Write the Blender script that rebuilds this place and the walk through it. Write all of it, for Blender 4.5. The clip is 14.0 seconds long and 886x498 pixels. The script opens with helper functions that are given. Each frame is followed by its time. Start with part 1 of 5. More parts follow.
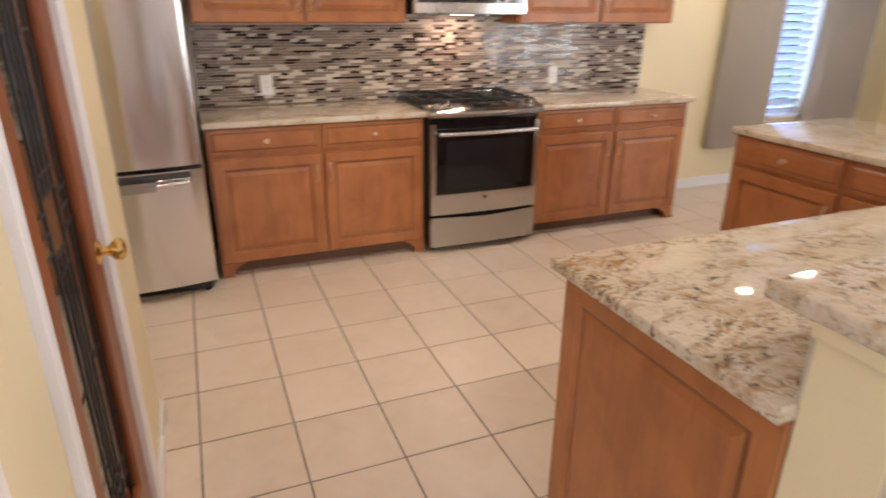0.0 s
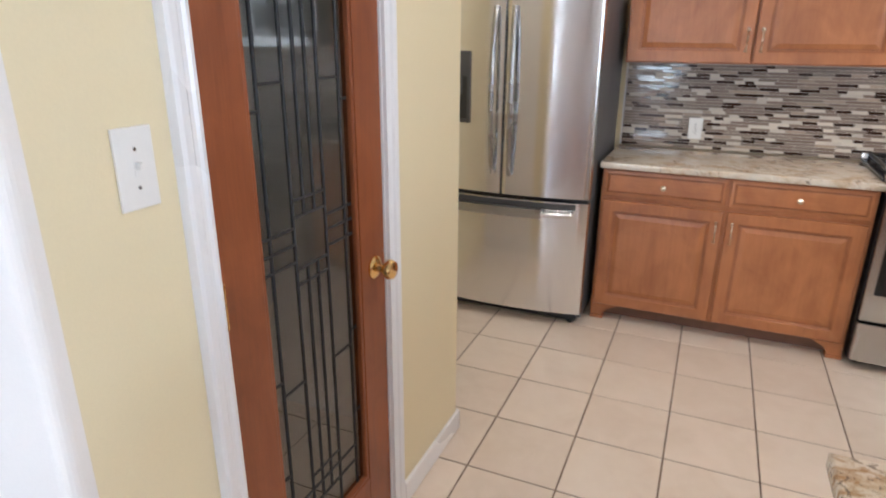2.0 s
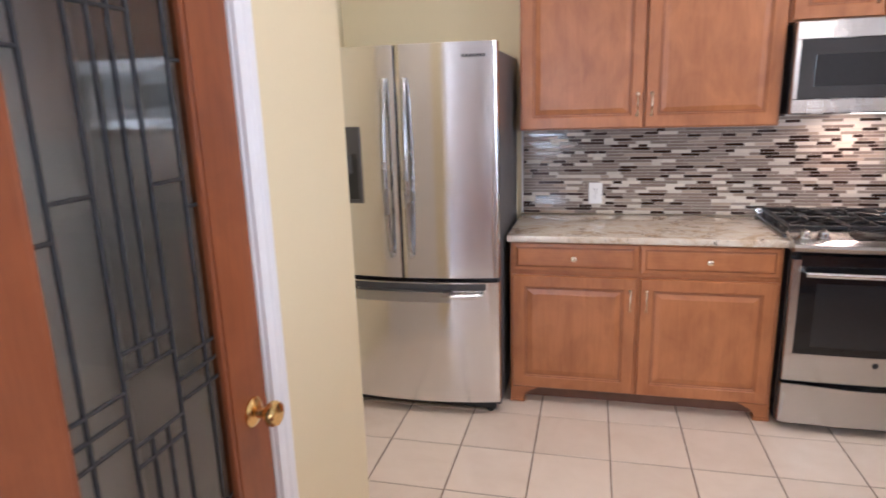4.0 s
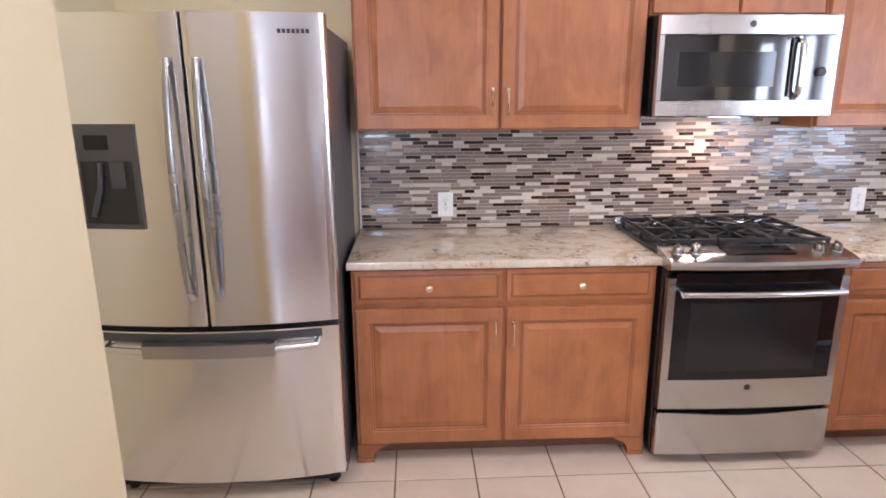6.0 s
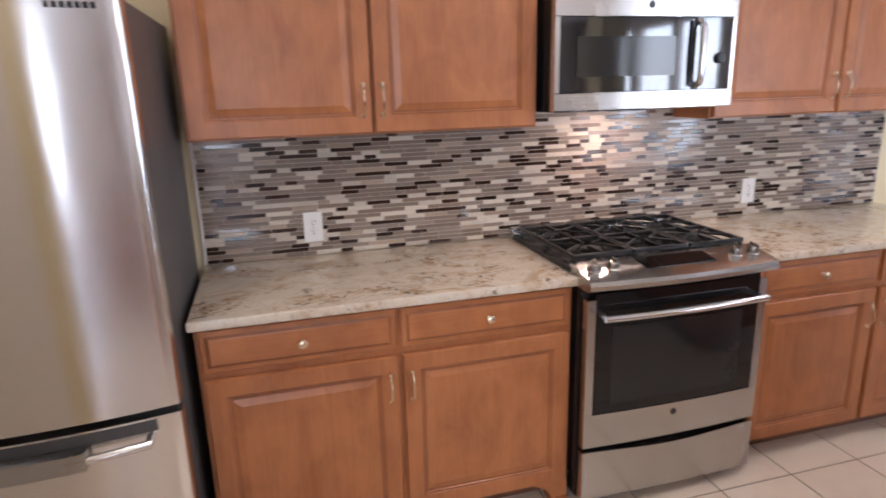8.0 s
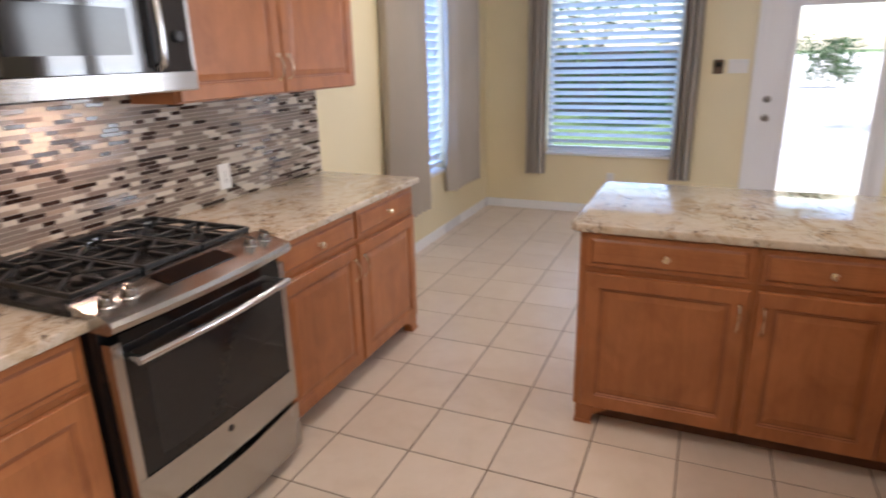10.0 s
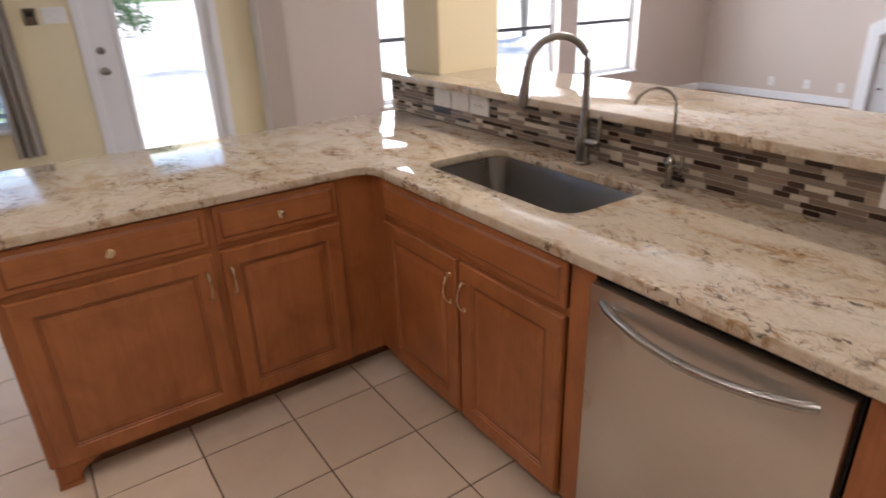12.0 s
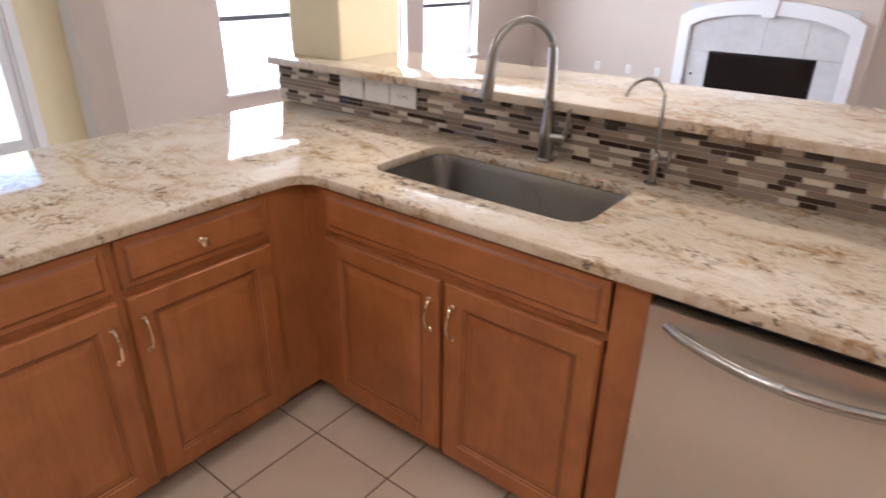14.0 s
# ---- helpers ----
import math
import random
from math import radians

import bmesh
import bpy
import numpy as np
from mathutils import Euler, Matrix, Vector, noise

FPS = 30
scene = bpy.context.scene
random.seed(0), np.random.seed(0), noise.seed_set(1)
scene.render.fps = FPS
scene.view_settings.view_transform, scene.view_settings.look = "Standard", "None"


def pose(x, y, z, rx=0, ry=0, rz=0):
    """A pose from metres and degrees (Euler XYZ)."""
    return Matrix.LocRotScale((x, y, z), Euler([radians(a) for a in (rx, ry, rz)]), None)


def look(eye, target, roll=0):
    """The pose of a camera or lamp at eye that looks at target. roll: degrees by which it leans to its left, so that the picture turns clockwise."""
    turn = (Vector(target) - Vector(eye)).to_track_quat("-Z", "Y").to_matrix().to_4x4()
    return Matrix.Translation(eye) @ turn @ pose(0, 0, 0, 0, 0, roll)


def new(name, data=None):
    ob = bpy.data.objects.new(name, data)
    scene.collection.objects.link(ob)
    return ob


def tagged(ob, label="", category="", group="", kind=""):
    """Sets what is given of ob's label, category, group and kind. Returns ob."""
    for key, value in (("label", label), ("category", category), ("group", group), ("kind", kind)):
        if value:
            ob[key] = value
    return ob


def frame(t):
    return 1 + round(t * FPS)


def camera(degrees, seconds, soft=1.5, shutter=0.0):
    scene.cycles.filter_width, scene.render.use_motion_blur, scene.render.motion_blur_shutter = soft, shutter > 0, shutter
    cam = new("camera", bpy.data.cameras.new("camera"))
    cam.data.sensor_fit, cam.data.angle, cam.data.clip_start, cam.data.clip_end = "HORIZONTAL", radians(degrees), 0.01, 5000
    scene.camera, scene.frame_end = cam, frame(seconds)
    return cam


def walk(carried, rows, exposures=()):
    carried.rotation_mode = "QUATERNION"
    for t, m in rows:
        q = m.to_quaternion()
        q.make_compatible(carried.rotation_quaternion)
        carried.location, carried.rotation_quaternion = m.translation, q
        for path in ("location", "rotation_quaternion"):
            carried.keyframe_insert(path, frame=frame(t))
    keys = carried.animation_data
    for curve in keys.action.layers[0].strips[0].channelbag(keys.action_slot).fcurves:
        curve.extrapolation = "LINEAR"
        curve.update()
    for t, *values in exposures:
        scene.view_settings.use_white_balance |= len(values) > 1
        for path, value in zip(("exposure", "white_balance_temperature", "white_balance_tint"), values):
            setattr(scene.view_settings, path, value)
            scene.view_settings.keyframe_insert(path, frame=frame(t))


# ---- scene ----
cam = camera(71.7, 14.0, soft=1.7, shutter=0.4)
PATH = [
    (0, (-0.208, -2.382, 1.494), (0.491, -0.655, 0.766), 0.46),
    (0.5, (-0.073, -2.300, 1.472), (0.166, -0.473, 0.695), 1.22),
    (1, (0.045, -2.238, 1.490), (-0.053, -0.409, 0.686), 1.64),
    (1.5, (0.178, -2.184, 1.501), (-0.249, -0.390, 0.728), 1.19),
    (2, (0.340, -2.162, 1.545), (-0.410, -0.428, 0.888), 0.32),
    (2.5, (0.423, -2.144, 1.579), (-0.480, -0.444, 1.039), -1.22),
    (3, (0.420, -2.089, 1.586), (-0.494, -0.373, 1.114), -2.21),
    (3.5, (0.339, -1.964, 1.580), (-0.412, -0.168, 1.121), -2.47),
    (4, (0.229, -1.844, 1.572), (-0.237, 0.044, 1.108), -1.80),
    (6.5, (0.103, -1.070, 1.561), (0.210, 0.867, 1.074), -0.37),
    (7, (0.102, -0.932, 1.570), (0.232, 1.002, 1.077), -0.81),
    (9.5, (0.115, -0.405, 1.571), (1.635, 0.765, 1.004), -1.33),
    (10, (0.101, -0.328, 1.573), (1.850, 0.430, 0.967), -1.32),
    (10.5, (0.169, -0.282, 1.564), (2.039, 0.016, 0.920), -1.09),
    (11, (0.289, -0.230, 1.558), (2.155, -0.445, 0.872), -1.53),
    (11.5, (0.349, -0.185, 1.543), (2.085, -0.856, 0.811), -0.94),
    (12, (0.436, -0.105, 1.538), (1.959, -1.131, 0.746), -1.99),
    (12.5, (0.528, 0.039, 1.555), (1.810, -1.252, 0.724), -1.78),
    (13, (0.620, 0.067, 1.551), (1.735, -1.368, 0.715), -0.82),
    (13.5, (0.799, 0.025, 1.526), (1.829, -1.473, 0.691), -0.62),
    (14, (0.993, 0.032, 1.518), (2.107, -1.397, 0.672), 0.87),
]
walk(cam, [(t, look(eye, target, roll)) for t, eye, target, roll in PATH],
     exposures=[(0, 1.6, 6600, 16), (0.7, 1.6, 5550, 10), (1.2, 1.65, 5500, 8), (1.7, 1.7, 5450, 8), (3, 1.7, 5450, 12), (4, 1.85, 5400, 16), (6.5, 1.95, 5350, 18),
                (7, 1.8, 5400, 18), (9.5, 1.5, 5950, 15), (11, 1.3, 6100, 17), (12, 1.2, 6050, 15), (13, 1.5, 6150, 18), (13.5, 1.53, 6100, 18), (14, 1.7, 5750, 14)])

# ---- world, sun, window light, lamps ----
world = bpy.data.worlds.new("sky")
scene.world = world
world.use_nodes = True
wt = world.node_tree
sky = wt.nodes.new("ShaderNodeTexSky")
sky.sky_type = "NISHITA"
sky.sun_disc = False
sky.sun_elevation = radians(58)
sky.sun_rotation = radians(150)
wt.nodes["Background"].inputs["Strength"].default_value = 0.15
wt.links.new(sky.outputs["Color"], wt.nodes["Background"].inputs["Color"])

sun_data = bpy.data.lights.new("sun", "SUN")
sun_data.energy, sun_data.angle, sun_data.color = 5.0, radians(0.5), (1.0, 0.95, 0.87)
sun = new("sun", sun_data)
sun.matrix_world = look((0, 0, 0), (-0.265, 0.459, -0.848))


def window_light(name, place, target, sx, sy, watts, color=(0.92, 0.97, 1.0)):
    d = bpy.data.lights.new(name, "AREA")
    d.shape, d.size, d.size_y, d.energy, d.color = "RECTANGLE", sx, sy, watts, color
    ob = new(name, d)
    ob.matrix_world = look(place, target)
    return ob


window_light("window_light", (6.355, 0.57, 1.4), (0, 0.57, 1.4), 1.12, 1.5, 6, (0.52, 0.72, 1.0))
window_light("window_light", (4.83, 1.905, 1.4), (4.83, -4, 1.4), 0.52, 1.5, 8, (0.36, 0.56, 1.0))
for yc, wd in ((-3.7, 1.05), (-5.0, 1.05), (-6.4, 1.05)):
    window_light("window_light", (6.005, yc, 1.43), (0, yc, 1.43), wd, 1.85, 22)
# lamps in two added south windows, to brighten hall wall, fridge and cabinet fronts
for xc in (-2.45, -1.05):
    window_light("window_light", (xc, -8.53, 1.43), (xc, 0, 1.43), 1.05, 1.85, 34)

# invented ceiling lamps out of view, placed to brighten kitchen, nook and living room
FILL_LAMPS = [(0.35, -0.55, 1.9), (1.5, 0.45, 4.4), (-0.45, 0.5, 2.6), (3.7, 0.9, 4.4), (-1.5, -4.8, 2.3)]
for lx, ly, watts in FILL_LAMPS:
    d = bpy.data.lights.new("added_fill_lamp", "AREA")
    d.shape, d.size, d.energy, d.color = "DISK", 0.13, watts, (1.0, 0.86, 0.70)
    new("added_fill_lamp", d).matrix_world = pose(lx, ly, 2.70)

d = bpy.data.lights.new("spot_cluster_lamp", "AREA")
d.shape, d.size, d.energy, d.color = "DISK", 0.07, 9.0, (1.0, 0.84, 0.66)
new("spot_cluster_lamp", d).matrix_world = pose(2.24, -2.65, 2.60)

d = bpy.data.lights.new("cooktop_lamp", "AREA")
d.shape, d.size, d.size_y, d.energy, d.color = "RECTANGLE", 0.12, 0.05, 0.75, (1.0, 0.66, 0.46)
new("cooktop_lamp", d).matrix_world = pose(1.52, 1.60, 1.458)

# ---- materials ----


class Graph:
    """A small helper around one material's node tree."""

    def __init__(self, name):
        self.m = bpy.data.materials.new(name)
        self.m.use_nodes = True
        self.t = self.m.node_tree
        self.b = self.t.nodes["Principled BSDF"]

    def node(self, kind, **values):
        n = self.t.nodes.new(kind)
        for k, v in values.items():
            n.inputs[k].default_value = v
        return n

    def join(self, a, b):
        self.t.links.new(a, b)

    def coords(self, scale=(1, 1, 1), shift=False, space="Object"):
        tc = self.t.nodes.new("ShaderNodeTexCoord")
        mp = self.t.nodes.new("ShaderNodeMapping")
        mp.inputs["Scale"].default_value = scale
        self.join(tc.outputs[space], mp.inputs["Vector"])
        if shift:
            oi = self.t.nodes.new("ShaderNodeObjectInfo")
            mul = self.t.nodes.new("ShaderNodeVectorMath")
            mul.operation = "SCALE"
            mul.inputs[0].default_value = (37.0, 19.0, 53.0)
            self.join(oi.outputs["Random"], mul.inputs["Scale"])
            self.join(mul.outputs[0], mp.inputs["Location"])
        return mp.outputs["Vector"]

    def noise(self, vec, scale, detail=4, rough=0.55, distort=0.0):
        n = self.node("ShaderNodeTexNoise", Scale=scale, Detail=detail, Roughness=rough, Distortion=distort)
        self.join(vec, n.inputs["Vector"])
        return n.outputs["Fac"]

    def ramp(self, fac, stops, kind="LINEAR"):
        n = self.t.nodes.new("ShaderNodeValToRGB")
        n.color_ramp.interpolation = kind
        e = n.color_ramp.elements
        while len(e) < len(stops):
            e.new(0.5)
        for el, (p, c) in zip(e, stops):
            el.position, el.color = p, (*c, 1) if len(c) == 3 else c
        self.join(fac, n.inputs["Fac"])
        return n.outputs["Color"]

    def mix(self, fac, a, b, kind="MIX"):
        n = self.t.nodes.new("ShaderNodeMix")
        n.data_type, n.blend_type = "RGBA", kind
        ins = [i for i in n.inputs if i.enabled]
        for sock, v in zip(ins, (fac, a, b)):
            if isinstance(v, (int, float)):
                sock.default_value = v
            elif isinstance(v, tuple):
                sock.default_value = (*v, 1)
            else:
                self.join(v, sock)
        return [o for o in n.outputs if o.enabled][0]

    def bump(self, height, strength, distance=0.002):
        n = self.node("ShaderNodeBump", Strength=strength, Distance=distance)
        self.join(height, n.inputs["Height"])
        self.join(n.outputs["Normal"], self.b.inputs["Normal"])


def shade(c, k):
    return tuple(min(1.0, v * k) for v in c)


def plain(name, color, rough=0.5, metal=0.0, big=1.5, fine=60.0, vary=0.08, bump=0.15, rough_vary=0.08, shift=False):
    """Paint, plastic, metal: a colour with soft blotches, fine grain and uneven gloss."""
    g = Graph(name)
    v = g.coords(shift=shift)
    n1, n2 = g.noise(v, big, 3), g.noise(v, fine, 3)
    c1 = g.ramp(n1, [(0.3, shade(color, 1 - vary)), (0.7, shade(color, 1 + vary))])
    c2 = g.mix(0.35, c1, g.ramp(n2, [(0.35, shade(color, 1 - vary)), (0.65, shade(color, 1 + vary))]))
    g.join(c2, g.b.inputs["Base Color"])
    g.b.inputs["Metallic"].default_value = metal
    r = g.ramp(n1, [(0.3, (rough - rough_vary,) * 3), (0.7, (rough + rough_vary,) * 3)])
    g.join(r, g.b.inputs["Roughness"])
    if bump:
        g.bump(n2, bump, 0.001)
    return g.m


def wood(name, axis, light, dark, rough=0.34, knots=True):
    """Stained maple: grain drawn out along one axis, broad blotches and a satin varnish."""
    g = Graph(name)
    long, cross = 1.4, 22.0
    sc = [cross, cross, cross]
    sc[axis] = long
    v = g.coords(tuple(sc), shift=True)
    g1 = g.noise(v, 1.0, 6, 0.6, 0.6)
    g2 = g.noise(v, 5.0, 4, 0.6)
    blot = g.noise(g.coords((1.6, 1.6, 1.0), shift=True), 4.5, 5, 0.6, 0.8)
    c = g.ramp(g1, [(0.25, dark), (0.5, shade(light, 0.9)), (0.75, light)])
    c = g.mix(0.4, c, g.ramp(g2, [(0.3, shade(dark, 0.9)), (0.6, light)]))
    c = g.mix(0.44, c, g.ramp(blot, [(0.32, shade(dark, 0.95)), (0.62, shade(light, 1.10))]))
    g.join(c, g.b.inputs["Base Color"])
    g.join(g.ramp(g2, [(0.2, (rough - 0.06,) * 3), (0.8, (rough + 0.1,) * 3)]), g.b.inputs["Roughness"])
    g.bump(g2, 0.12, 0.0008)
    return g.m


def granite(name):
    """Cream granite with gold-brown blotches and small dark specks that come in drifts."""
    g = Graph(name)
    v = g.coords((1, 1, 1))
    drift = g.noise(g.coords((1.0, 1.7, 1.0)), 2.3, 5, 0.6, 1.8)
    cloud = g.noise(g.coords((1.0, 1.4, 1.0)), 6.0, 8, 0.66, 1.5)
    streak = g.noise(g.coords((1.0, 1.35, 1.0)), 16.0, 8, 0.70, 1.6)
    speck = g.noise(g.coords((1.0, 1.25, 1.0)), 34.0, 6, 0.66, 1.2)
    grain = g.noise(v, 170.0, 2, 0.5)
    c = g.ramp(cloud, [(0.30, (0.42, 0.30, 0.18)), (0.39, (0.56, 0.44, 0.30)), (0.46, (0.63, 0.54, 0.42)), (0.66, (0.70, 0.635, 0.535))])
    where = g.ramp(drift, [(0.45, (0.02, 0.02, 0.02)), (0.53, (0.30, 0.30, 0.30)), (0.61, (1, 1, 1))])
    veins = g.ramp(streak, [(0.42, (0.95, 0.95, 0.95)), (0.53, (0, 0, 0))])
    c = g.mix(g.mix(1.0, veins, where, "MULTIPLY"), c, (0.33, 0.175, 0.06))
    spots = g.ramp(speck, [(0.405, (0.97, 0.97, 0.97)), (0.44, (0, 0, 0))])
    c = g.mix(g.mix(1.0, spots, g.ramp(drift, [(0.44, (0.10, 0.10, 0.10)), (0.59, (1, 1, 1))]), "MULTIPLY"), c, (0.085, 0.052, 0.033))
    c = g.mix(0.12, c, g.ramp(grain, [(0.35, (0.28, 0.22, 0.16)), (0.65, (0.80, 0.75, 0.68))]))
    g.join(c, g.b.inputs["Base Color"])
    g.join(g.ramp(cloud, [(0.3, (0.035,) * 3), (0.7, (0.065,) * 3)]), g.b.inputs["Roughness"])
    g.bump(g.mix(0.5, grain, streak), 0.04, 0.0006)
    return g.m


def steel(name, color=(0.50, 0.49, 0.475), rough=0.23, along=(4.0, 4.0, 1500.0), turn=0.25):
    """Brushed stainless steel, the grain across."""
    g = Graph(name)
    n = g.noise(g.coords(along), 1.0, 3, 0.6)
    smear = g.noise(g.coords((2.5, 2.5, 0.8)), 2.0, 3)
    c = g.ramp(n, [(0.3, shade(color, 0.95)), (0.7, shade(color, 1.04))])
    g.join(c, g.b.inputs["Base Color"])
    g.b.inputs["Metallic"].default_value = 1.0
    r = g.mix(0.5, g.ramp(n, [(0.3, (rough - 0.03,) * 3), (0.7, (rough + 0.03,) * 3)]), g.ramp(smear, [(0.35, (rough - 0.05,) * 3), (0.65, (rough + 0.09,) * 3)]))
    g.join(r, g.b.inputs["Roughness"])
    g.b.inputs["Anisotropic"].default_value = 0.75
    g.b.inputs["Anisotropic Rotation"].default_value = turn
    g.bump(n, 0.008, 0.0001)
    return g.m


def floor_tile(name):
    g = Graph(name)
    v = g.coords((1, 1, 1), shift=True)
    a, b, c3 = g.noise(v, 3.6, 5, 0.55, 1.2), g.noise(v, 20.0, 4), g.noise(v, 140.0, 2)
    c = g.ramp(a, [(0.3, (0.71, 0.595, 0.485)), (0.5, (0.75, 0.64, 0.53)), (0.72, (0.78, 0.675, 0.57))])
    c = g.mix(0.11, c, g.ramp(b, [(0.35, (0.58, 0.48, 0.39)), (0.65, (0.73, 0.64, 0.56))]))
    oi = g.t.nodes.new("ShaderNodeObjectInfo")
    c = g.mix(1.0, c, g.ramp(oi.outputs["Random"], [(0.0, (0.93, 0.92, 0.91)), (1.0, (1.0, 1.0, 1.0))]), "MULTIPLY")
    g.join(c, g.b.inputs["Base Color"])
    g.join(g.ramp(b, [(0.3, (0.285,) * 3), (0.7, (0.30,) * 3)]), g.b.inputs["Roughness"])
    g.bump(g.mix(0.5, b, c3), 0.03, 0.0004)
    return g.m


def mosaic(name, color, rough, vary=0.18, grain=60.0):
    """One kind of strip in the backsplash; each strip a little lighter or darker."""
    g = Graph(name)
    geo = g.t.nodes.new("ShaderNodeNewGeometry")
    oi = g.t.nodes.new("ShaderNodeObjectInfo")
    add = g.t.nodes.new("ShaderNodeMath")
    add.operation = "ADD"
    g.join(geo.outputs["Random Per Island"], add.inputs[0])
    g.join(oi.outputs["Random"], add.inputs[1])
    fr = g.t.nodes.new("ShaderNodeMath")
    fr.operation = "FRACT"
    g.join(add.outputs[0], fr.inputs[0])
    n = g.noise(g.coords((1, 1, 3), shift=True), grain, 4)
    c = g.ramp(fr.outputs[0], [(0.0, shade(color, 1 - vary)), (0.5, color), (1.0, shade(color, 1 + vary))])
    c = g.mix(0.3, c, g.ramp(n, [(0.3, shade(color, 0.75)), (0.7, shade(color, 1.2))]))
    g.join(c, g.b.inputs["Base Color"])
    g.b.inputs["Roughness"].default_value = rough
    g.bump(n, 0.08, 0.001)
    return g.m


def glass(name, tint=(1, 1, 1), rough=0.0):
    g = Graph(name)
    g.b.inputs["Base Color"].default_value = (*tint, 1)
    g.b.inputs["Transmission Weight"].default_value = 1.0
    g.b.inputs["Roughness"].default_value = rough
    g.b.inputs["IOR"].default_value = 1.45
    return g.m


M_YELLOW = plain("yellow_wall_paint", (0.78, 0.685, 0.455), 0.55, vary=0.03, fine=220, bump=0.25)
M_PINK = plain("beige_wall_paint", (0.62, 0.535, 0.465), 0.6, vary=0.03, fine=220, bump=0.25)
M_WHITEWALL = plain("white_wall_paint", (0.82, 0.785, 0.745), 0.6, vary=0.025, fine=220, bump=0.25)
M_CEIL = plain("ceiling_paint", (0.82, 0.81, 0.78), 0.8, vary=0.03, fine=120, bump=0.5)
M_TRIM = plain("white_trim_paint", (0.82, 0.82, 0.83), 0.32, vary=0.02, fine=90, bump=0.05)
M_PLASTIC = plain("white_plastic", (0.80, 0.79, 0.76), 0.3, vary=0.02, fine=90, bump=0.03)
M_SLOT = plain("dark_slot", (0.03, 0.03, 0.03), 0.5, vary=0.1)
WL, WD = (0.425, 0.163, 0.056), (0.26, 0.085, 0.028)
M_WOOD_V = wood("maple_upright_grain", 2, WL, WD)
M_WOOD_H = wood("maple_level_grain", 0, WL, WD)
M_GLAZE = wood("dark_glazed_groove", 2, (0.30, 0.110, 0.042), (0.18, 0.062, 0.024))
M_DOORWOOD = wood("red_oak_door", 2, (0.29, 0.088, 0.030), (0.16, 0.044, 0.015), 0.36)
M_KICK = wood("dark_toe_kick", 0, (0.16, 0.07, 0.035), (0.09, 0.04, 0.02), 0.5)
M_PLANK = wood("reddish_floorboard", 0, (0.17, 0.060, 0.032), (0.085, 0.030, 0.017), 0.48)
M_GRANITE = granite("cream_granite")
M_STEEL = steel("brushed_steel")
M_FRIDGE = steel("fridge_steel", (0.74, 0.74, 0.735), 0.17)
M_STEEL_D = steel("dark_brushed_steel", (0.42, 0.42, 0.42), 0.3, (4.0, 4.0, 1500.0))
M_CHROME = plain("polished_steel", (0.68, 0.67, 0.66), 0.16, 1.0, vary=0.03, rough_vary=0.04, bump=0.02)
M_HANDLE = plain("satin_steel_handle", (0.42, 0.42, 0.415), 0.26, 1.0, vary=0.04, rough_vary=0.04, bump=0.02)
M_NICKEL = plain("brushed_nickel", (0.36, 0.345, 0.325), 0.27, 1.0, vary=0.05, rough_vary=0.05, bump=0.03)
M_BRASS = plain("polished_brass", (0.80, 0.55, 0.22), 0.16, 1.0, vary=0.05, rough_vary=0.05, bump=0.02)
M_SATIN = plain("satin_champagne_brass", (0.76, 0.64, 0.47), 0.26, 1.0, vary=0.05, rough_vary=0.05, bump=0.03)
M_BLACK = plain("black_enamel", (0.012, 0.012, 0.013), 0.18, vary=0.15, bump=0.03, rough_vary=0.06)
M_IRON = plain("cast_iron", (0.009, 0.009, 0.0095), 0.38, vary=0.2, bump=0.4, fine=200)
M_BLACKGLASS = plain("black_glass", (0.008, 0.008, 0.009), 0.05, vary=0.1, bump=0.0, rough_vary=0.02)
M_SMOKE = plain("smoked_window_glass", (0.018, 0.018, 0.019), 0.07, vary=0.1, bump=0.0, rough_vary=0.02)
for mm in (M_BLACKGLASS, M_SMOKE):
    mm.node_tree.nodes["Principled BSDF"].inputs["Specular IOR Level"].default_value = 0.42
M_MWGLASS = plain("mirror_black_glass", (0.010, 0.010, 0.011), 0.05, vary=0.1, bump=0.0, rough_vary=0.02)
M_MWGLASS.node_tree.nodes["Principled BSDF"].inputs["Specular IOR Level"].default_value = 0.95
M_GREYPL = plain("grey_plastic", (0.07, 0.07, 0.073), 0.35, vary=0.06, bump=0.05)
M_DKPL = plain("dark_grey_plastic", (0.018, 0.0185, 0.02), 0.4, vary=0.1, bump=0.05)
M_FRIDGESIDE = plain("dark_grey_coated_side", (0.10, 0.10, 0.105), 0.38, vary=0.06, bump=0.3, fine=300)
M_TILE = floor_tile("beige_ceramic_tile")
M_GROUT = plain("brown_grout", (0.19, 0.135, 0.095), 0.9, vary=0.15, fine=80, bump=0.5)
M_MGROUT = plain("pale_grout", (0.56, 0.50, 0.43), 0.9, vary=0.06, fine=200, bump=0.3)
MOSAIC = [mosaic("cream_stone_strip", (0.57, 0.505, 0.41), 0.35), mosaic("grey_glass_strip", (0.255, 0.208, 0.168), 0.10),
          mosaic("taupe_stone_strip", (0.195, 0.140, 0.104), 0.35), mosaic("tan_stone_strip", (0.36, 0.275, 0.20), 0.3),
          mosaic("dark_brown_glass_strip", (0.034, 0.017, 0.012), 0.08, 0.4)]
M_GLASS = glass("window_glass")
M_LEADGLASS = glass("leaded_door_glass", (0.60, 0.59, 0.55), 0.008)
M_LEAD = plain("lead_came", (0.02, 0.02, 0.021), 0.6, 0.0, vary=0.15)
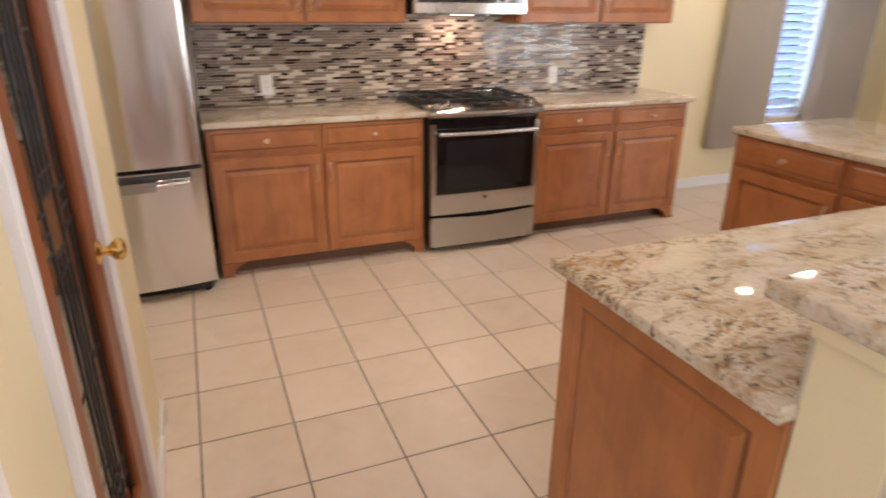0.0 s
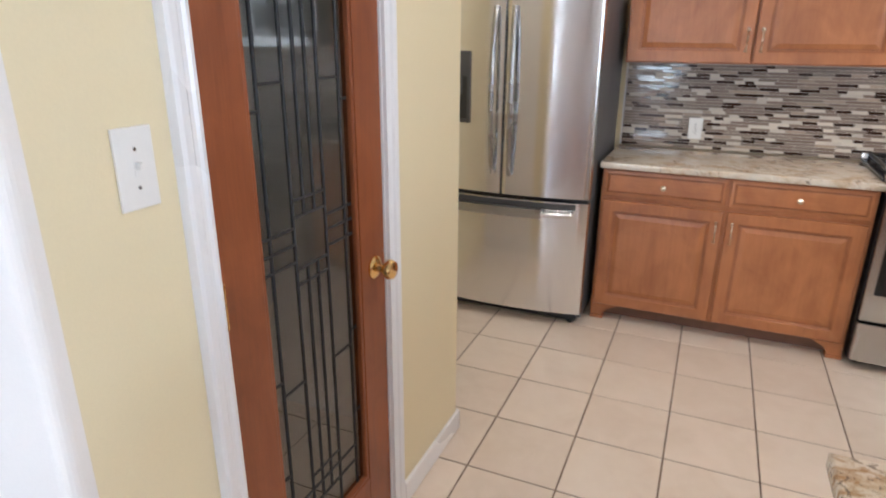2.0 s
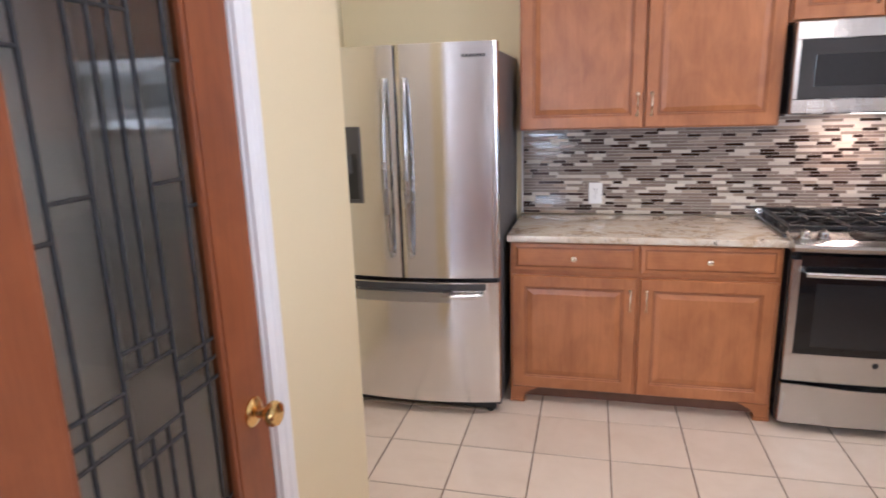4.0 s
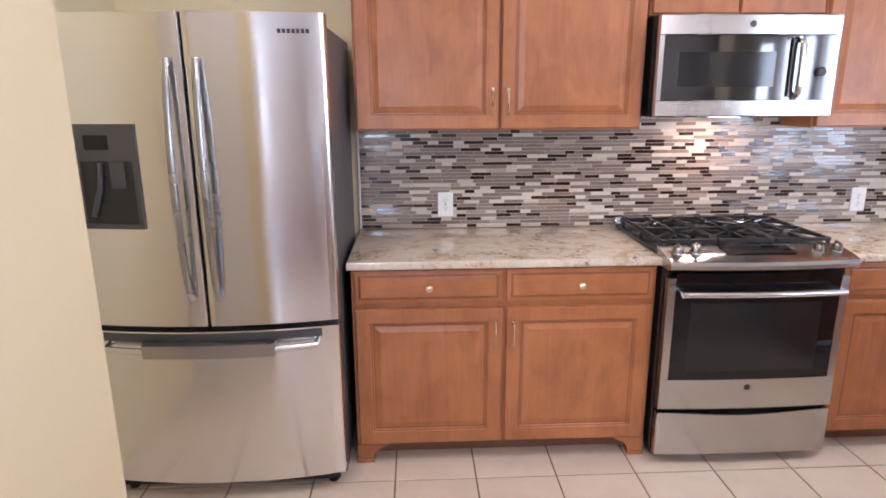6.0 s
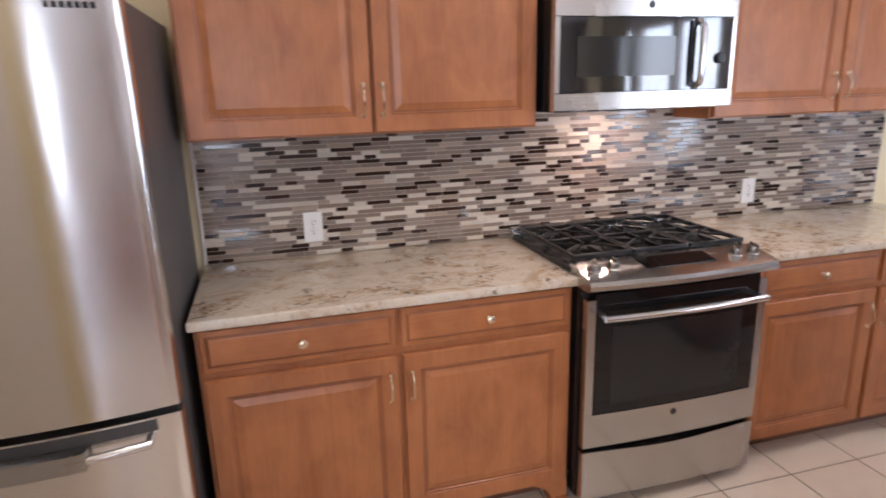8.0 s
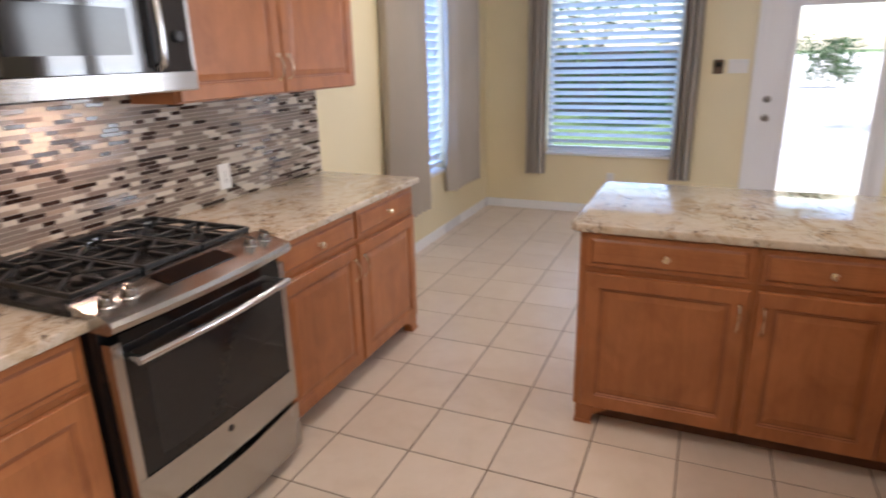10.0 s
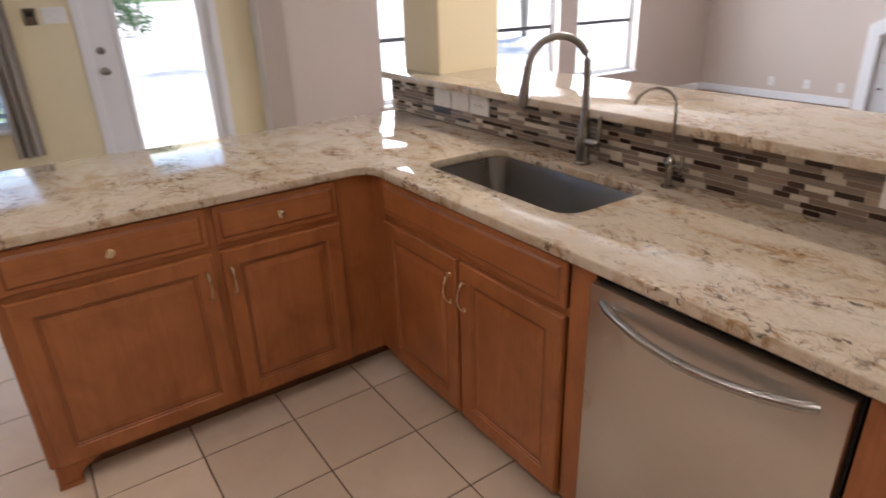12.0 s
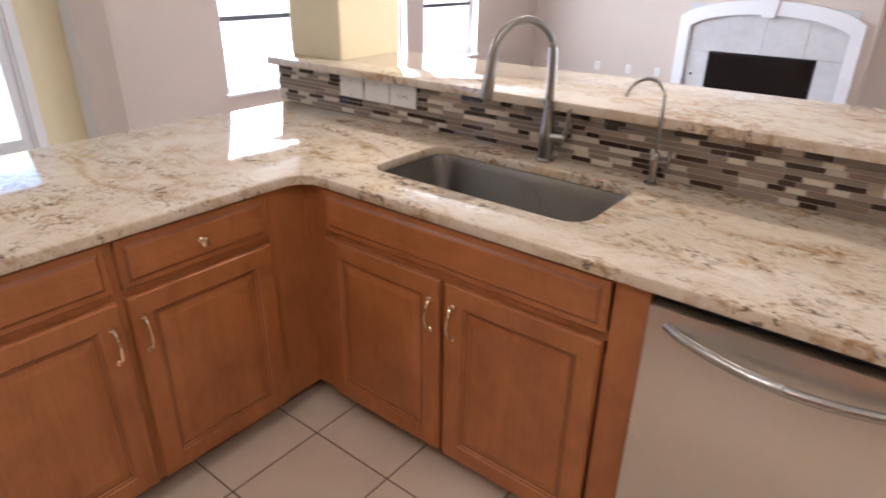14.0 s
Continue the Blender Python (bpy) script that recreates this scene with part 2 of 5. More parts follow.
M_CURTAIN = plain("grey_curtain_cloth", (0.46, 0.42, 0.365), 0.9, vary=0.10, fine=500, bump=0.4)
# white slats; the sky's dim blue cast is put into their base colour
M_SLAT = plain("sky_tinted_white_slat", (0.62, 0.69, 0.77), 0.45, vary=0.03, bump=0.05)
M_MARBLE = plain("grey_white_marble", (0.62, 0.62, 0.62), 0.15, big=3.0, vary=0.1, fine=14, bump=0.02)
M_SOOT = plain("sooty_firebox", (0.012, 0.011, 0.011), 0.8, vary=0.3, bump=0.5)
M_SCREEN = plain("black_fire_glass", (0.004, 0.004, 0.004), 0.12, vary=0.2, bump=0.02)
M_PATIO = plain("pale_concrete", (0.55, 0.53, 0.50), 0.8, vary=0.08, fine=12, bump=0.4)
M_GRASS = plain("lawn", (0.07, 0.13, 0.03), 0.9, vary=0.35, fine=30, bump=0.8)
M_LEAF = plain("green_leaf", (0.06, 0.13, 0.035), 0.55, vary=0.35, fine=8, shift=True)
M_FENCE = plain("weathered_fence_board", (0.20, 0.15, 0.12), 0.8, vary=0.2, fine=20, bump=0.5, shift=True)
M_BARK = plain("tree_bark", (0.26, 0.23, 0.19), 0.9, vary=0.25, fine=30, bump=0.8)
M_LAMP = Graph("lamp_diffuser")
M_LAMP.b.inputs["Emission Color"].default_value = (1.0, 0.84, 0.66, 1)
M_LAMP.b.inputs["Emission Strength"].default_value = 3.0
M_LAMP = M_LAMP.m

M_BULB = Graph("bulb_glow")
M_BULB.b.inputs["Emission Color"].default_value = (1.0, 0.84, 0.66, 1)
M_BULB.b.inputs["Emission Strength"].default_value = 30.0
M_BULB = M_BULB.m

# ---- mesh helpers ----


def thing(name, label, category, m=None, group="", kind=""):
    ob = new(name)
    ob.empty_display_size = 0.1
    if m is not None:
        ob.matrix_world = m
    return tagged(ob, label, category, group, kind)


def part(name, bm, material, parent=None, label="", smooth=False):
    me = bpy.data.meshes.new(name)
    bmesh.ops.recalc_face_normals(bm, faces=bm.faces[:])
    bm.to_mesh(me)
    bm.free()
    for mm in (material if isinstance(material, (list, tuple)) else [material]):
        me.materials.append(mm)
    if smooth:
        for p in me.polygons:
            p.use_smooth = True
        me.set_sharp_from_angle(angle=radians(35))
    ob = new(name, me)
    if parent is not None:
        ob.parent = parent
    if label:
        ob["label"] = label
    return ob


def add_box(bm, x0, x1, y0, y1, z0, z1, bevel=0.0, seg=2, mi=0):
    t = bmesh.new()
    bmesh.ops.create_cube(t, size=1)
    for v in t.verts:
        v.co = Vector(((x0 + x1) / 2 + v.co.x * (x1 - x0), (y0 + y1) / 2 + v.co.y * (y1 - y0), (z0 + z1) / 2 + v.co.z * (z1 - z0)))
    if bevel:
        bmesh.ops.bevel(t, geom=t.edges[:], offset=bevel, segments=seg, profile=0.6, affect="EDGES")
    add_mesh(bm, t, mi)


def add_mesh(bm, t, mi=0, m=None):
    vs = [bm.verts.new(m @ v.co if m is not None else v.co) for v in t.verts]
    t.verts.index_update()
    for f in t.faces:
        nf = bm.faces.new([vs[v.index] for v in f.verts])
        nf.material_index = mi or f.material_index
    t.free()


def boxed(*a, **k):
    bm = bmesh.new()
    add_box(bm, *a, **k)
    return bm


def add_lathe(bm, profile, m, steps=20, mi=0):
    """A turned shape: (radius, height) rows round the local z axis, placed by m."""
    t = bmesh.new()
    rows = []
    for r, z in profile:
        rows.append([t.verts.new((r * math.cos(2 * math.pi * i / steps), r * math.sin(2 * math.pi * i / steps), z)) for i in range(steps)])
    for a, b in zip(rows, rows[1:]):
        for i in range(steps):
            t.faces.new((a[i], a[(i + 1) % steps], b[(i + 1) % steps], b[i]))
    t.faces.new(rows[0][::-1])
    t.faces.new(rows[-1])
    add_mesh(bm, t, mi, m)


def add_tube(bm, pts, radius, steps=10, mi=0):
    """A round bar along points; radius is one number or one a point."""
    pts = [Vector(p) for p in pts]
    rad = radius if isinstance(radius, (list, tuple)) else [radius] * len(pts)
    t = bmesh.new()
    rows = []
    up = Vector((0.13, 0.31, 0.94)).normalized()
    for i, p in enumerate(pts):
        d = (pts[min(i + 1, len(pts) - 1)] - pts[max(i - 1, 0)]).normalized()
        s = d.cross(up)
        if s.length < 1e-4:
            s = d.cross(Vector((1, 0, 0)))
        s.normalize()
        u = s.cross(d)
        rows.append([t.verts.new(p + rad[i] * (math.cos(2 * math.pi * k / steps) * s + math.sin(2 * math.pi * k / steps) * u)) for k in range(steps)])
    for a, b in zip(rows, rows[1:]):
        for k in range(steps):
            t.faces.new((a[k], a[(k + 1) % steps], b[(k + 1) % steps], b[k]))
    t.faces.new(rows[0][::-1])
    t.faces.new(rows[-1])
    add_mesh(bm, t, mi)


def add_prism(bm, outline, place, depth, mi=0):
    """A flat outline of 2D points, pushed to a depth; place(u, v, d) gives the corner in space."""
    t = bmesh.new()
    a = [t.verts.new(place(u, v, 0)) for u, v in outline]
    b = [t.verts.new(place(u, v, depth)) for u, v in outline]
    n = len(a)
    t.faces.new(a)
    t.faces.new(b[::-1])
    for i in range(n):
        t.faces.new((a[i], b[i], b[(i + 1) % n], a[(i + 1) % n]))
    add_mesh(bm, t, mi)


def panel_front(w, h, x0, z0, y, thick, rings, glaze=()):
    """A door or drawer front: nested rectangles (inset, depth back from the face); ring numbers in glaze take the second material."""
    bm = bmesh.new()
    loops = []

    def loop(inset, d):
        return [bm.verts.new((x0 + a, y + d, z0 + b)) for a, b in ((inset, inset), (w - inset, inset), (w - inset, h - inset), (inset, h - inset))]

    loops.append(loop(0, thick))
    for inset, d in rings:
        loops.append(loop(inset, d))
    for k, (a, b) in enumerate(zip(loops, loops[1:])):
        for i in range(4):
            f = bm.faces.new((a[i], a[(i + 1) % 4], b[(i + 1) % 4], b[i]))
            f.material_index = 1 if k in glaze else 0
    bm.faces.new(loops[-1])
    bm.faces.new(loops[0][::-1])
    return bm


DOOR_RINGS = [(0.0, 0.006), (0.004, 0.0), (0.058, 0.0), (0.062, 0.004), (0.067, 0.004), (0.070, 0.0085), (0.076, 0.0085), (0.100, 0.0025), (0.104, 0.0025)]
DRAWER_RINGS = [(0.0, 0.010), (0.003, 0.0075), (0.018, 0.0065), (0.026, 0.001), (0.030, 0.0)]


def add_pull(bm, x, y, z, half=0.052):
    """An arched pull with round feet, standing upright on a door face that looks to -y."""
    pts = []
    for i in range(13):
        s = i / 12
        pts.append((x, y - 0.006 - 0.024 * math.sin(math.pi * s) ** 0.7, z + half * (1 - 2 * s)))
    add_tube(bm, pts, [0.0052 - 0.0016 * math.sin(math.pi * i / 12) for i in range(13)], 8)
    for dz in (half, -half):
        add_lathe(bm, [(0.009, 0.0), (0.009, 0.004), (0.005, 0.008)], Matrix.Translation((x, y, z + dz)) @ pose(0, 0, 0, 90), 12)
    add_lathe(bm, [(0.0, -0.008), (0.006, -0.006), (0.0075, 0.0), (0.006, 0.006), (0.0, 0.008)], Matrix.Translation((x, y - 0.012, z + half + 0.004)), 10)


def add_knob(bm, x, y, z):
    add_lathe(bm, [(0.009, 0.0), (0.009, 0.003), (0.005, 0.006), (0.005, 0.013), (0.012, 0.018), (0.0155, 0.023), (0.014, 0.028), (0.008, 0.031)], Matrix.Translation((x, y, z)) @ pose(0, 0, 0, 90), 18)


def front_set(cab, doors, drawers, zb, zt, zd0, zd1, pulls):
    """Doors and drawer fronts of a unit; local x ranges. pulls: which side of each door has its pull."""
    for (a, b), side in zip(doors, pulls):
        d = part("door", panel_front(b - a, zt - zb, a, zb, -0.02, 0.02, DOOR_RINGS, (4, 6)), [M_WOOD_V, M_GLAZE], cab)
        bm = bmesh.new()
        add_pull(bm, b - 0.030 if side > 0 else a + 0.030, -0.02, (zt - 0.115) if zd0 else (zb + 0.115))
        part("handle", bm, M_SATIN, d, "satin brass arched handle", True)
    for a, b, knob in drawers:
        d = part("drawer_front", panel_front(b - a, zd1 - zd0, a, zd0, -0.02, 0.02, DRAWER_RINGS, (3,)), [M_WOOD_H, M_GLAZE], cab)
        if knob:
            bm = bmesh.new()
            add_knob(bm, (a + b) / 2, -0.018, (zd0 + zd1) / 2)
            part("knob", bm, M_SATIN, d, "round satin brass knob", True)


def add_bracket_foot(bm, x, side, zt=0.085):
    """A furniture foot at a cabinet's end, with a curved bracket towards the middle."""
    out = [(0, 0.0), (0.065, 0.0), (0.068, 0.03), (0.085, 0.055), (0.13, zt - 0.006), (0.14, zt), (0, zt)]
    add_prism(bm, [(x + side * u, v) for u, v in out], lambda u, v, d: (u, -0.006 + d, v), 0.05)
    add_box(bm, min(x - side * 0.004, x + side * 0.072), max(x - side * 0.004, x + side * 0.072), -0.014, 0.048, 0.0, 0.018, 0.004)


def base_cabinet(m, w, doors, drawers, label, top=0.878, depth=0.58, feet=(1, 1), pulls=(1, -1), end_panel=0, group="base cabinets"):
    cab = thing("base_cabinet", label, "cabinet", m, group)
    bm = bmesh.new()
    add_box(bm, 0, w, 0.019, depth, 0.10, top)
    part("body", bm, M_WOOD_V, cab)
    bm = bmesh.new()
    add_box(bm, 0, 0.03, 0, 0.019, 0.085, 0.880)
    add_box(bm, w - 0.03, w, 0, 0.019, 0.085, 0.880)
    for a, b in ((0.085, 0.10), (0.708, 0.735), (0.862, 0.880)):
        add_box(bm, 0.03, w - 0.03, 0.001, 0.019, a, b)
    for (a, b), (c, d) in zip(doors, doors[1:]):
        add_box(bm, b - 0.008, c + 0.008, 0.0015, 0.019, 0.10, 0.862)
    part("face_frame", bm, M_WOOD_V, cab)
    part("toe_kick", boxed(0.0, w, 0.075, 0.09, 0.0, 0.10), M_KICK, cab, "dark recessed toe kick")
    for x, side, on in ((0, 1, feet[0]), (w, -1, feet[1])):
        if on:
            bm = bmesh.new()
            add_bracket_foot(bm, x, side)
            part("foot", bm, M_WOOD_V, cab, "curved bracket foot")
    front_set(cab, doors, drawers, 0.092, 0.708, 0.733, 0.872, pulls)
    if end_panel:
        x = 0.0 if end_panel < 0 else w
        q = panel_front(depth - 0.0, 0.79, 0, 0.088, 0, 0.012, DOOR_RINGS, (4, 6))
        turn = Matrix(((0, end_panel * -1, 0, x + end_panel * 0.012), (1, 0, 0, 0), (0, 0, 1, 0), (0, 0, 0, 1)))
        for v in q.verts:
            v.co = turn @ v.co
        part("end_panel", q, [M_WOOD_V, M_GLAZE], cab)
    return cab


def upper_cabinet(m, w, doors, label, h=0.92, depth=0.30, pulls=(1, -1)):
    cab = thing("wall_cabinet", label, "cabinet", m, "wall cabinets")
    part("body", boxed(0, w, 0.019, depth, 0.0, h), M_WOOD_V, cab)
    bm = bmesh.new()
    add_box(bm, 0, 0.03, 0, 0.019, 0, h)
    add_box(bm, w - 0.03, w, 0, 0.019, 0, h)
    add_box(bm, 0.03, w - 0.03, 0.001, 0.019, 0, 0.03)
    add_box(bm, 0.03, w - 0.03, 0.001, 0.019, h - 0.03, h)
    part("face_frame", bm, M_WOOD_V, cab)
    front_set(cab, doors, [], 0.006, h - 0.01, 0, 0, pulls)
    return cab


# ---- structure ----
YW = 1.812      # range wall
XE = 6.26       # far wall of the breakfast nook
XL = 5.92       # window wall of the living room
YS = -8.05      # fireplace wall
H = 2.74


def wall(name, boxes, material):
    bm = bmesh.new()
    for b in boxes:
        add_box(bm, *b)
    return tagged(part(name, bm, material), kind="structure")


W1 = (4.53, 5.13, 0.60, 2.25)
W2 = (-0.04, 1.18, 0.60, 2.25)
DR = (-1.66, -0.70, 0.0, 2.06)
wall("wall_north", [(-1.37, W1[0], YW, YW + 0.14, 0, H), (W1[1], XE + 0.14, YW, YW + 0.14, 0, H),
                    (W1[0], W1[1], YW, YW + 0.14, 0, W1[2]), (W1[0], W1[1], YW, YW + 0.14, W1[3], H)], M_YELLOW)
wall("wall_east_nook", [(XE, XE + 0.14, W2[1], YW, 0, H), (XE, XE + 0.14, DR[1], W2[0], 0, H), (XE, XE + 0.14, -2.03, DR[0], 0, H),
                        (XE, XE + 0.14, W2[0], W2[1], 0, W2[2]), (XE, XE + 0.14, W2[0], W2[1], W2[3], H), (XE, XE + 0.14, DR[0], DR[1], DR[3], H)], M_YELLOW)
# the glare of door light on this return is put into its white colour
wall("wall_nook_return", [(XL + 0.132, XE + 0.14, -2.17, -2.03, 0, H)], M_WHITEWALL)
bm = bmesh.new()
add_prism(bm, [(XL + 0.13, -2.03), (XL, -2.215), (XL, -2.24), (XL + 0.13, -2.24)], lambda u, v, d: (u, v, d), H)
tagged(part("wall_nook_corner", bm, M_PINK), kind="structure")
LW = [(-4.25, -3.15), (-5.55, -4.45), (-6.95, -5.85)]
bx, y0 = [], -2.242
for a, b in LW:
    bx += [(XL, XL + 0.16, b, y0, 0, H), (XL, XL + 0.16, a, b, 0, 0.42), (XL, XL + 0.16, a, b, 2.4, H)]
    y0 = a
bx.append((XL, XL + 0.16, YS - 0.54, y0, 0, H))
wall("wall_east_living", bx, M_PINK)
# openings of two unseen windows, added to let light in from the south
UNSEEN_SW = [(-3.0, -1.9), (-1.6, -0.5)]
wall("wall_south", [(-4.2, -3.0, YS - 0.54, YS - 0.4, 0, H), (-1.9, -1.6, YS - 0.54, YS - 0.4, 0, H), (-0.5, 1.63, YS - 0.54, YS - 0.4, 0, H),
                    (-3.0, -1.9, YS - 0.54, YS - 0.4, 0, 0.42), (-3.0, -1.9, YS - 0.54, YS - 0.4, 2.4, H), (-1.6, -0.5, YS - 0.54, YS - 0.4, 0, 0.42), (-1.6, -0.5, YS - 0.54, YS - 0.4, 2.4, H),
                    (3.70, XL, YS - 0.54, YS - 0.4, 0, H), (1.63, 3.70, YS - 0.54, YS - 0.45, 0, H)], M_PINK)
wall("wall_west_living", [(-4.34, -4.2, YS - 0.54, -1.56, 0, H)], M_WHITEWALL)
wall("wall_west_kitchen", [(-1.37, -1.25, -0.15, YW, 0, H)], M_YELLOW)
wall("wall_pantry_back", [(-1.37, -1.25, -1.558, -0.15, 0, H)], M_WHITEWALL)
wall("wall_pantry_north", [(-1.25, -0.592, -0.262, -0.15, 0, H)], M_WHITEWALL)
# pantry front wall with its door opening, the south end rounded
PD = (-1.352, -0.698, 2.045)
bm = bmesh.new()
add_box(bm, -0.59, -0.47, PD[1], -0.15, 0, H)
add_box(bm, -0.59, -0.47, PD[0], PD[1], PD[2], H)
add_box(bm, -0.59, -0.47, -1.655, PD[0], 0, H)
tagged(part("wall_pantry_front", bm, M_YELLOW), kind="structure")
# white hall wall, its corner to the kitchen rounded
bm = bmesh.new()
arc = [(-0.495 + 0.025 * math.cos(a), -1.672 - 0.025 * math.sin(a)) for a in [i * math.pi / 12 for i in range(7)]]
add_prism(bm, [(-0.592, -1.56), (-0.592, -1.655), (-0.47, -1.655)] + arc + [(-4.2, -1.697), (-4.2, -1.56)], lambda u, v, d: (u, v, d), H)
tagged(part("wall_hall", bm, M_WHITEWALL), kind="structure")
tagged(part("ceiling", boxed(-4.34, XE + 0.9, YS - 0.54, YW + 0.8, H, H + 0.15), M_CEIL), kind="structure")

# column, half wall and bar
tagged(part("column", boxed(3.12, 3.46, -2.32, -1.93, 0, H, bevel=0.012), M_YELLOW), "square column painted yellow at the bar's end", "column", kind="structure")
wall("half_wall", [(0.62, 3.119, -1.98, -1.84, 0, 1.081), (3.119, 3.45, -1.928, -1.84, 0, 1.081)], M_YELLOW)
wall("half_wall_back", [(0.625, 3.118, -1.992, -1.981, 0, 1.081)], M_PINK)

# baseboards and casings
bm = bmesh.new()
for a in ((3.16, XE, YW - 0.014, YW, 0, 0.09), (XE - 0.014, XE, DR[1] + 0.07, YW - 0.014, 0, 0.09), (XE - 0.014, XE, -2.03, DR[0] - 0.07, 0, 0.09),
          (-0.47, -0.456, -0.628, -0.15, 0, 0.09), (-0.47, -0.456, -1.66, -1.42, 0, 0.09), (-1.2, -0.456, -0.15, -0.136, 0, 0.09),
          (XL - 0.014, XL, YS - 0.4, -2.22, 0, 0.1), (3.7, XL - 0.014, YS - 0.4, YS - 0.386, 0, 0.1), (-4.2, 1.63, YS - 0.4, YS - 0.386, 0, 0.1),
          (0.606, 0.62, -1.99, -1.80, 0, 0.09), (0.606, 3.11, -2.006, -1.992, 0, 0.09), (-4.2, -0.5, -1.711, -1.697, 0, 0.09)):
    add_box(bm, *a, bevel=0.004, seg=1)
tagged(part("baseboard", bm, M_TRIM), kind="structure")

# ---- windows, blinds, curtains ----


def north(u, v, d):
    return Vector((u, YW + d, v))


def east_nook(u, v, d):
    return Vector((XE + d, u, v))


def east_living(u, v, d):
    return Vector((XL + d, u, v))


def south_living(u, v, d):
    return Vector((u, YS - 0.4 - d, v))


def place_box(bm, place, u0, u1, v0, v1, d0, d1, bevel=0.0):
    a, b = place(u0, v0, d0), place(u1, v1, d1)
    add_box(bm, min(a.x, b.x), max(a.x, b.x), min(a.y, b.y), max(a.y, b.y), min(a.z, b.z), max(a.z, b.z), bevel)


def window(name, place, u0, u1, v0, v1, rail=None, sill=True):
    win = tagged(new(name), "white framed sash window in bright daylight", "window", kind="structure")
    bm = bmesh.new()
    for a in ((u0, u0 + 0.04, v0, v1), (u1 - 0.04, u1, v0, v1), (u0 + 0.04, u1 - 0.04, v0, v0 + 0.045), (u0 + 0.04, u1 - 0.04, v1 - 0.04, v1)):
        place_box(bm, place, *a, 0.09, 0.14)
    part("window_frame", bm, M_TRIM, win)
    if rail:
        bm = bmesh.new()
        place_box(bm, place, u0 + 0.04, u1 - 0.04, rail - 0.02, rail + 0.02, 0.095, 0.135, 0.003)
        part("meeting_rail", bm, M_GREYPL, win)
    lower = (v0 + 0.045, rail - 0.02) if rail else (v0 + 0.045, v1 - 0.04)
    for a, b in [lower] + ([(rail + 0.02, v1 - 0.04)] if rail else []):
        bm = bmesh.new()
        place_box(bm, place, u0 + 0.04, u1 - 0.04, a, b, 0.112, 0.117)
        part("pane", bm, M_GLASS, win).visible_shadow = False
    if sill:
        bm = bmesh.new()
        place_box(bm, place, u0 - 0.03, u1 + 0.03, v0 - 0.022, v0 + 0.003, -0.03, 0.09, 0.005)
        part("window_sill", bm, M_TRIM, win)
    return win


window("window_1", north, *W1)
window("window_2", east_nook, *W2, rail=1.42)
for i, (a, b) in enumerate(LW):
    window(f"window_{i + 3}", east_living, a, b, 0.42, 2.4, rail=1.045)
# the two added south windows, out of view
for i, (a, b) in enumerate(UNSEEN_SW):
    window(f"window_{i + 6}", south_living, a, b, 0.42, 2.4, rail=1.045)


def blind(place, u0, u1, v0, v1, label, tilt=40, pitch=0.067):
    b = thing("window_blind", label, "blind", group="window blinds")
    bm = bmesh.new()
    place_box(bm, place, u0 + 0.01, u1 - 0.01, v1 - 0.06, v1 - 0.005, 0.02, 0.075, 0.004)
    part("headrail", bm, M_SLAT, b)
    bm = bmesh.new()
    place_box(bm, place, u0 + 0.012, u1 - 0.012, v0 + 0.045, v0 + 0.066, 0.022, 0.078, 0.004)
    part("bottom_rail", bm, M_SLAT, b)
    # one slightly crowned slat, shared by all
    t = bmesh.new()
    c, s = math.cos(radians(tilt)), math.sin(radians(tilt))
    prof = [(-0.031, -0.0025), (-0.012, 0.0005), (0.012, 0.0005), (0.031, -0.0025), (0.031, -0.0055), (0.012, -0.0025), (-0.012, -0.0025), (-0.031, -0.0055)]
    rows = []
    origin = place(u0, 0, 0.05)
    for u in (u0 + 0.012, u1 - 0.012):
        rows.append([t.verts.new(place(u, -(d * s) + z * c, 0.05 + d * c + z * s) - origin) for d, z in prof])
    n = len(prof)
    for i in range(n):
        t.faces.new((rows[0][i], rows[0][(i + 1) % n], rows[1][(i + 1) % n], rows[1][i]))
    t.faces.new(rows[0])
    t.faces.new(rows[1][::-1])
    bmesh.ops.recalc_face_normals(t, faces=t.faces[:])
    me = bpy.data.meshes.new("slat")
    t.to_mesh(me)
    t.free()
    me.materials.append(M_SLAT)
    v, k = v0 + 0.115, 0
    while v < v1 - 0.07:
        o = new("slat", me)
        o.parent = b
        o.location = origin + Vector((0, 0, v))
        v += pitch
        k += 1
    for u in (u0 + 0.17, u1 - 0.17):
        bm = bmesh.new()
        add_tube(bm, [place(u, v0 + 0.06, 0.018), place(u, v1 - 0.05, 0.018)], 0.0013, 6)
        part("cord", bm, M_SLAT, b)
    return b


blind(north, *W1, "white horizontal slat blind, nearly closed, in the narrow window", 58)
blind(east_nook, *W2, "white horizontal slat blind, half open, in the wide window")


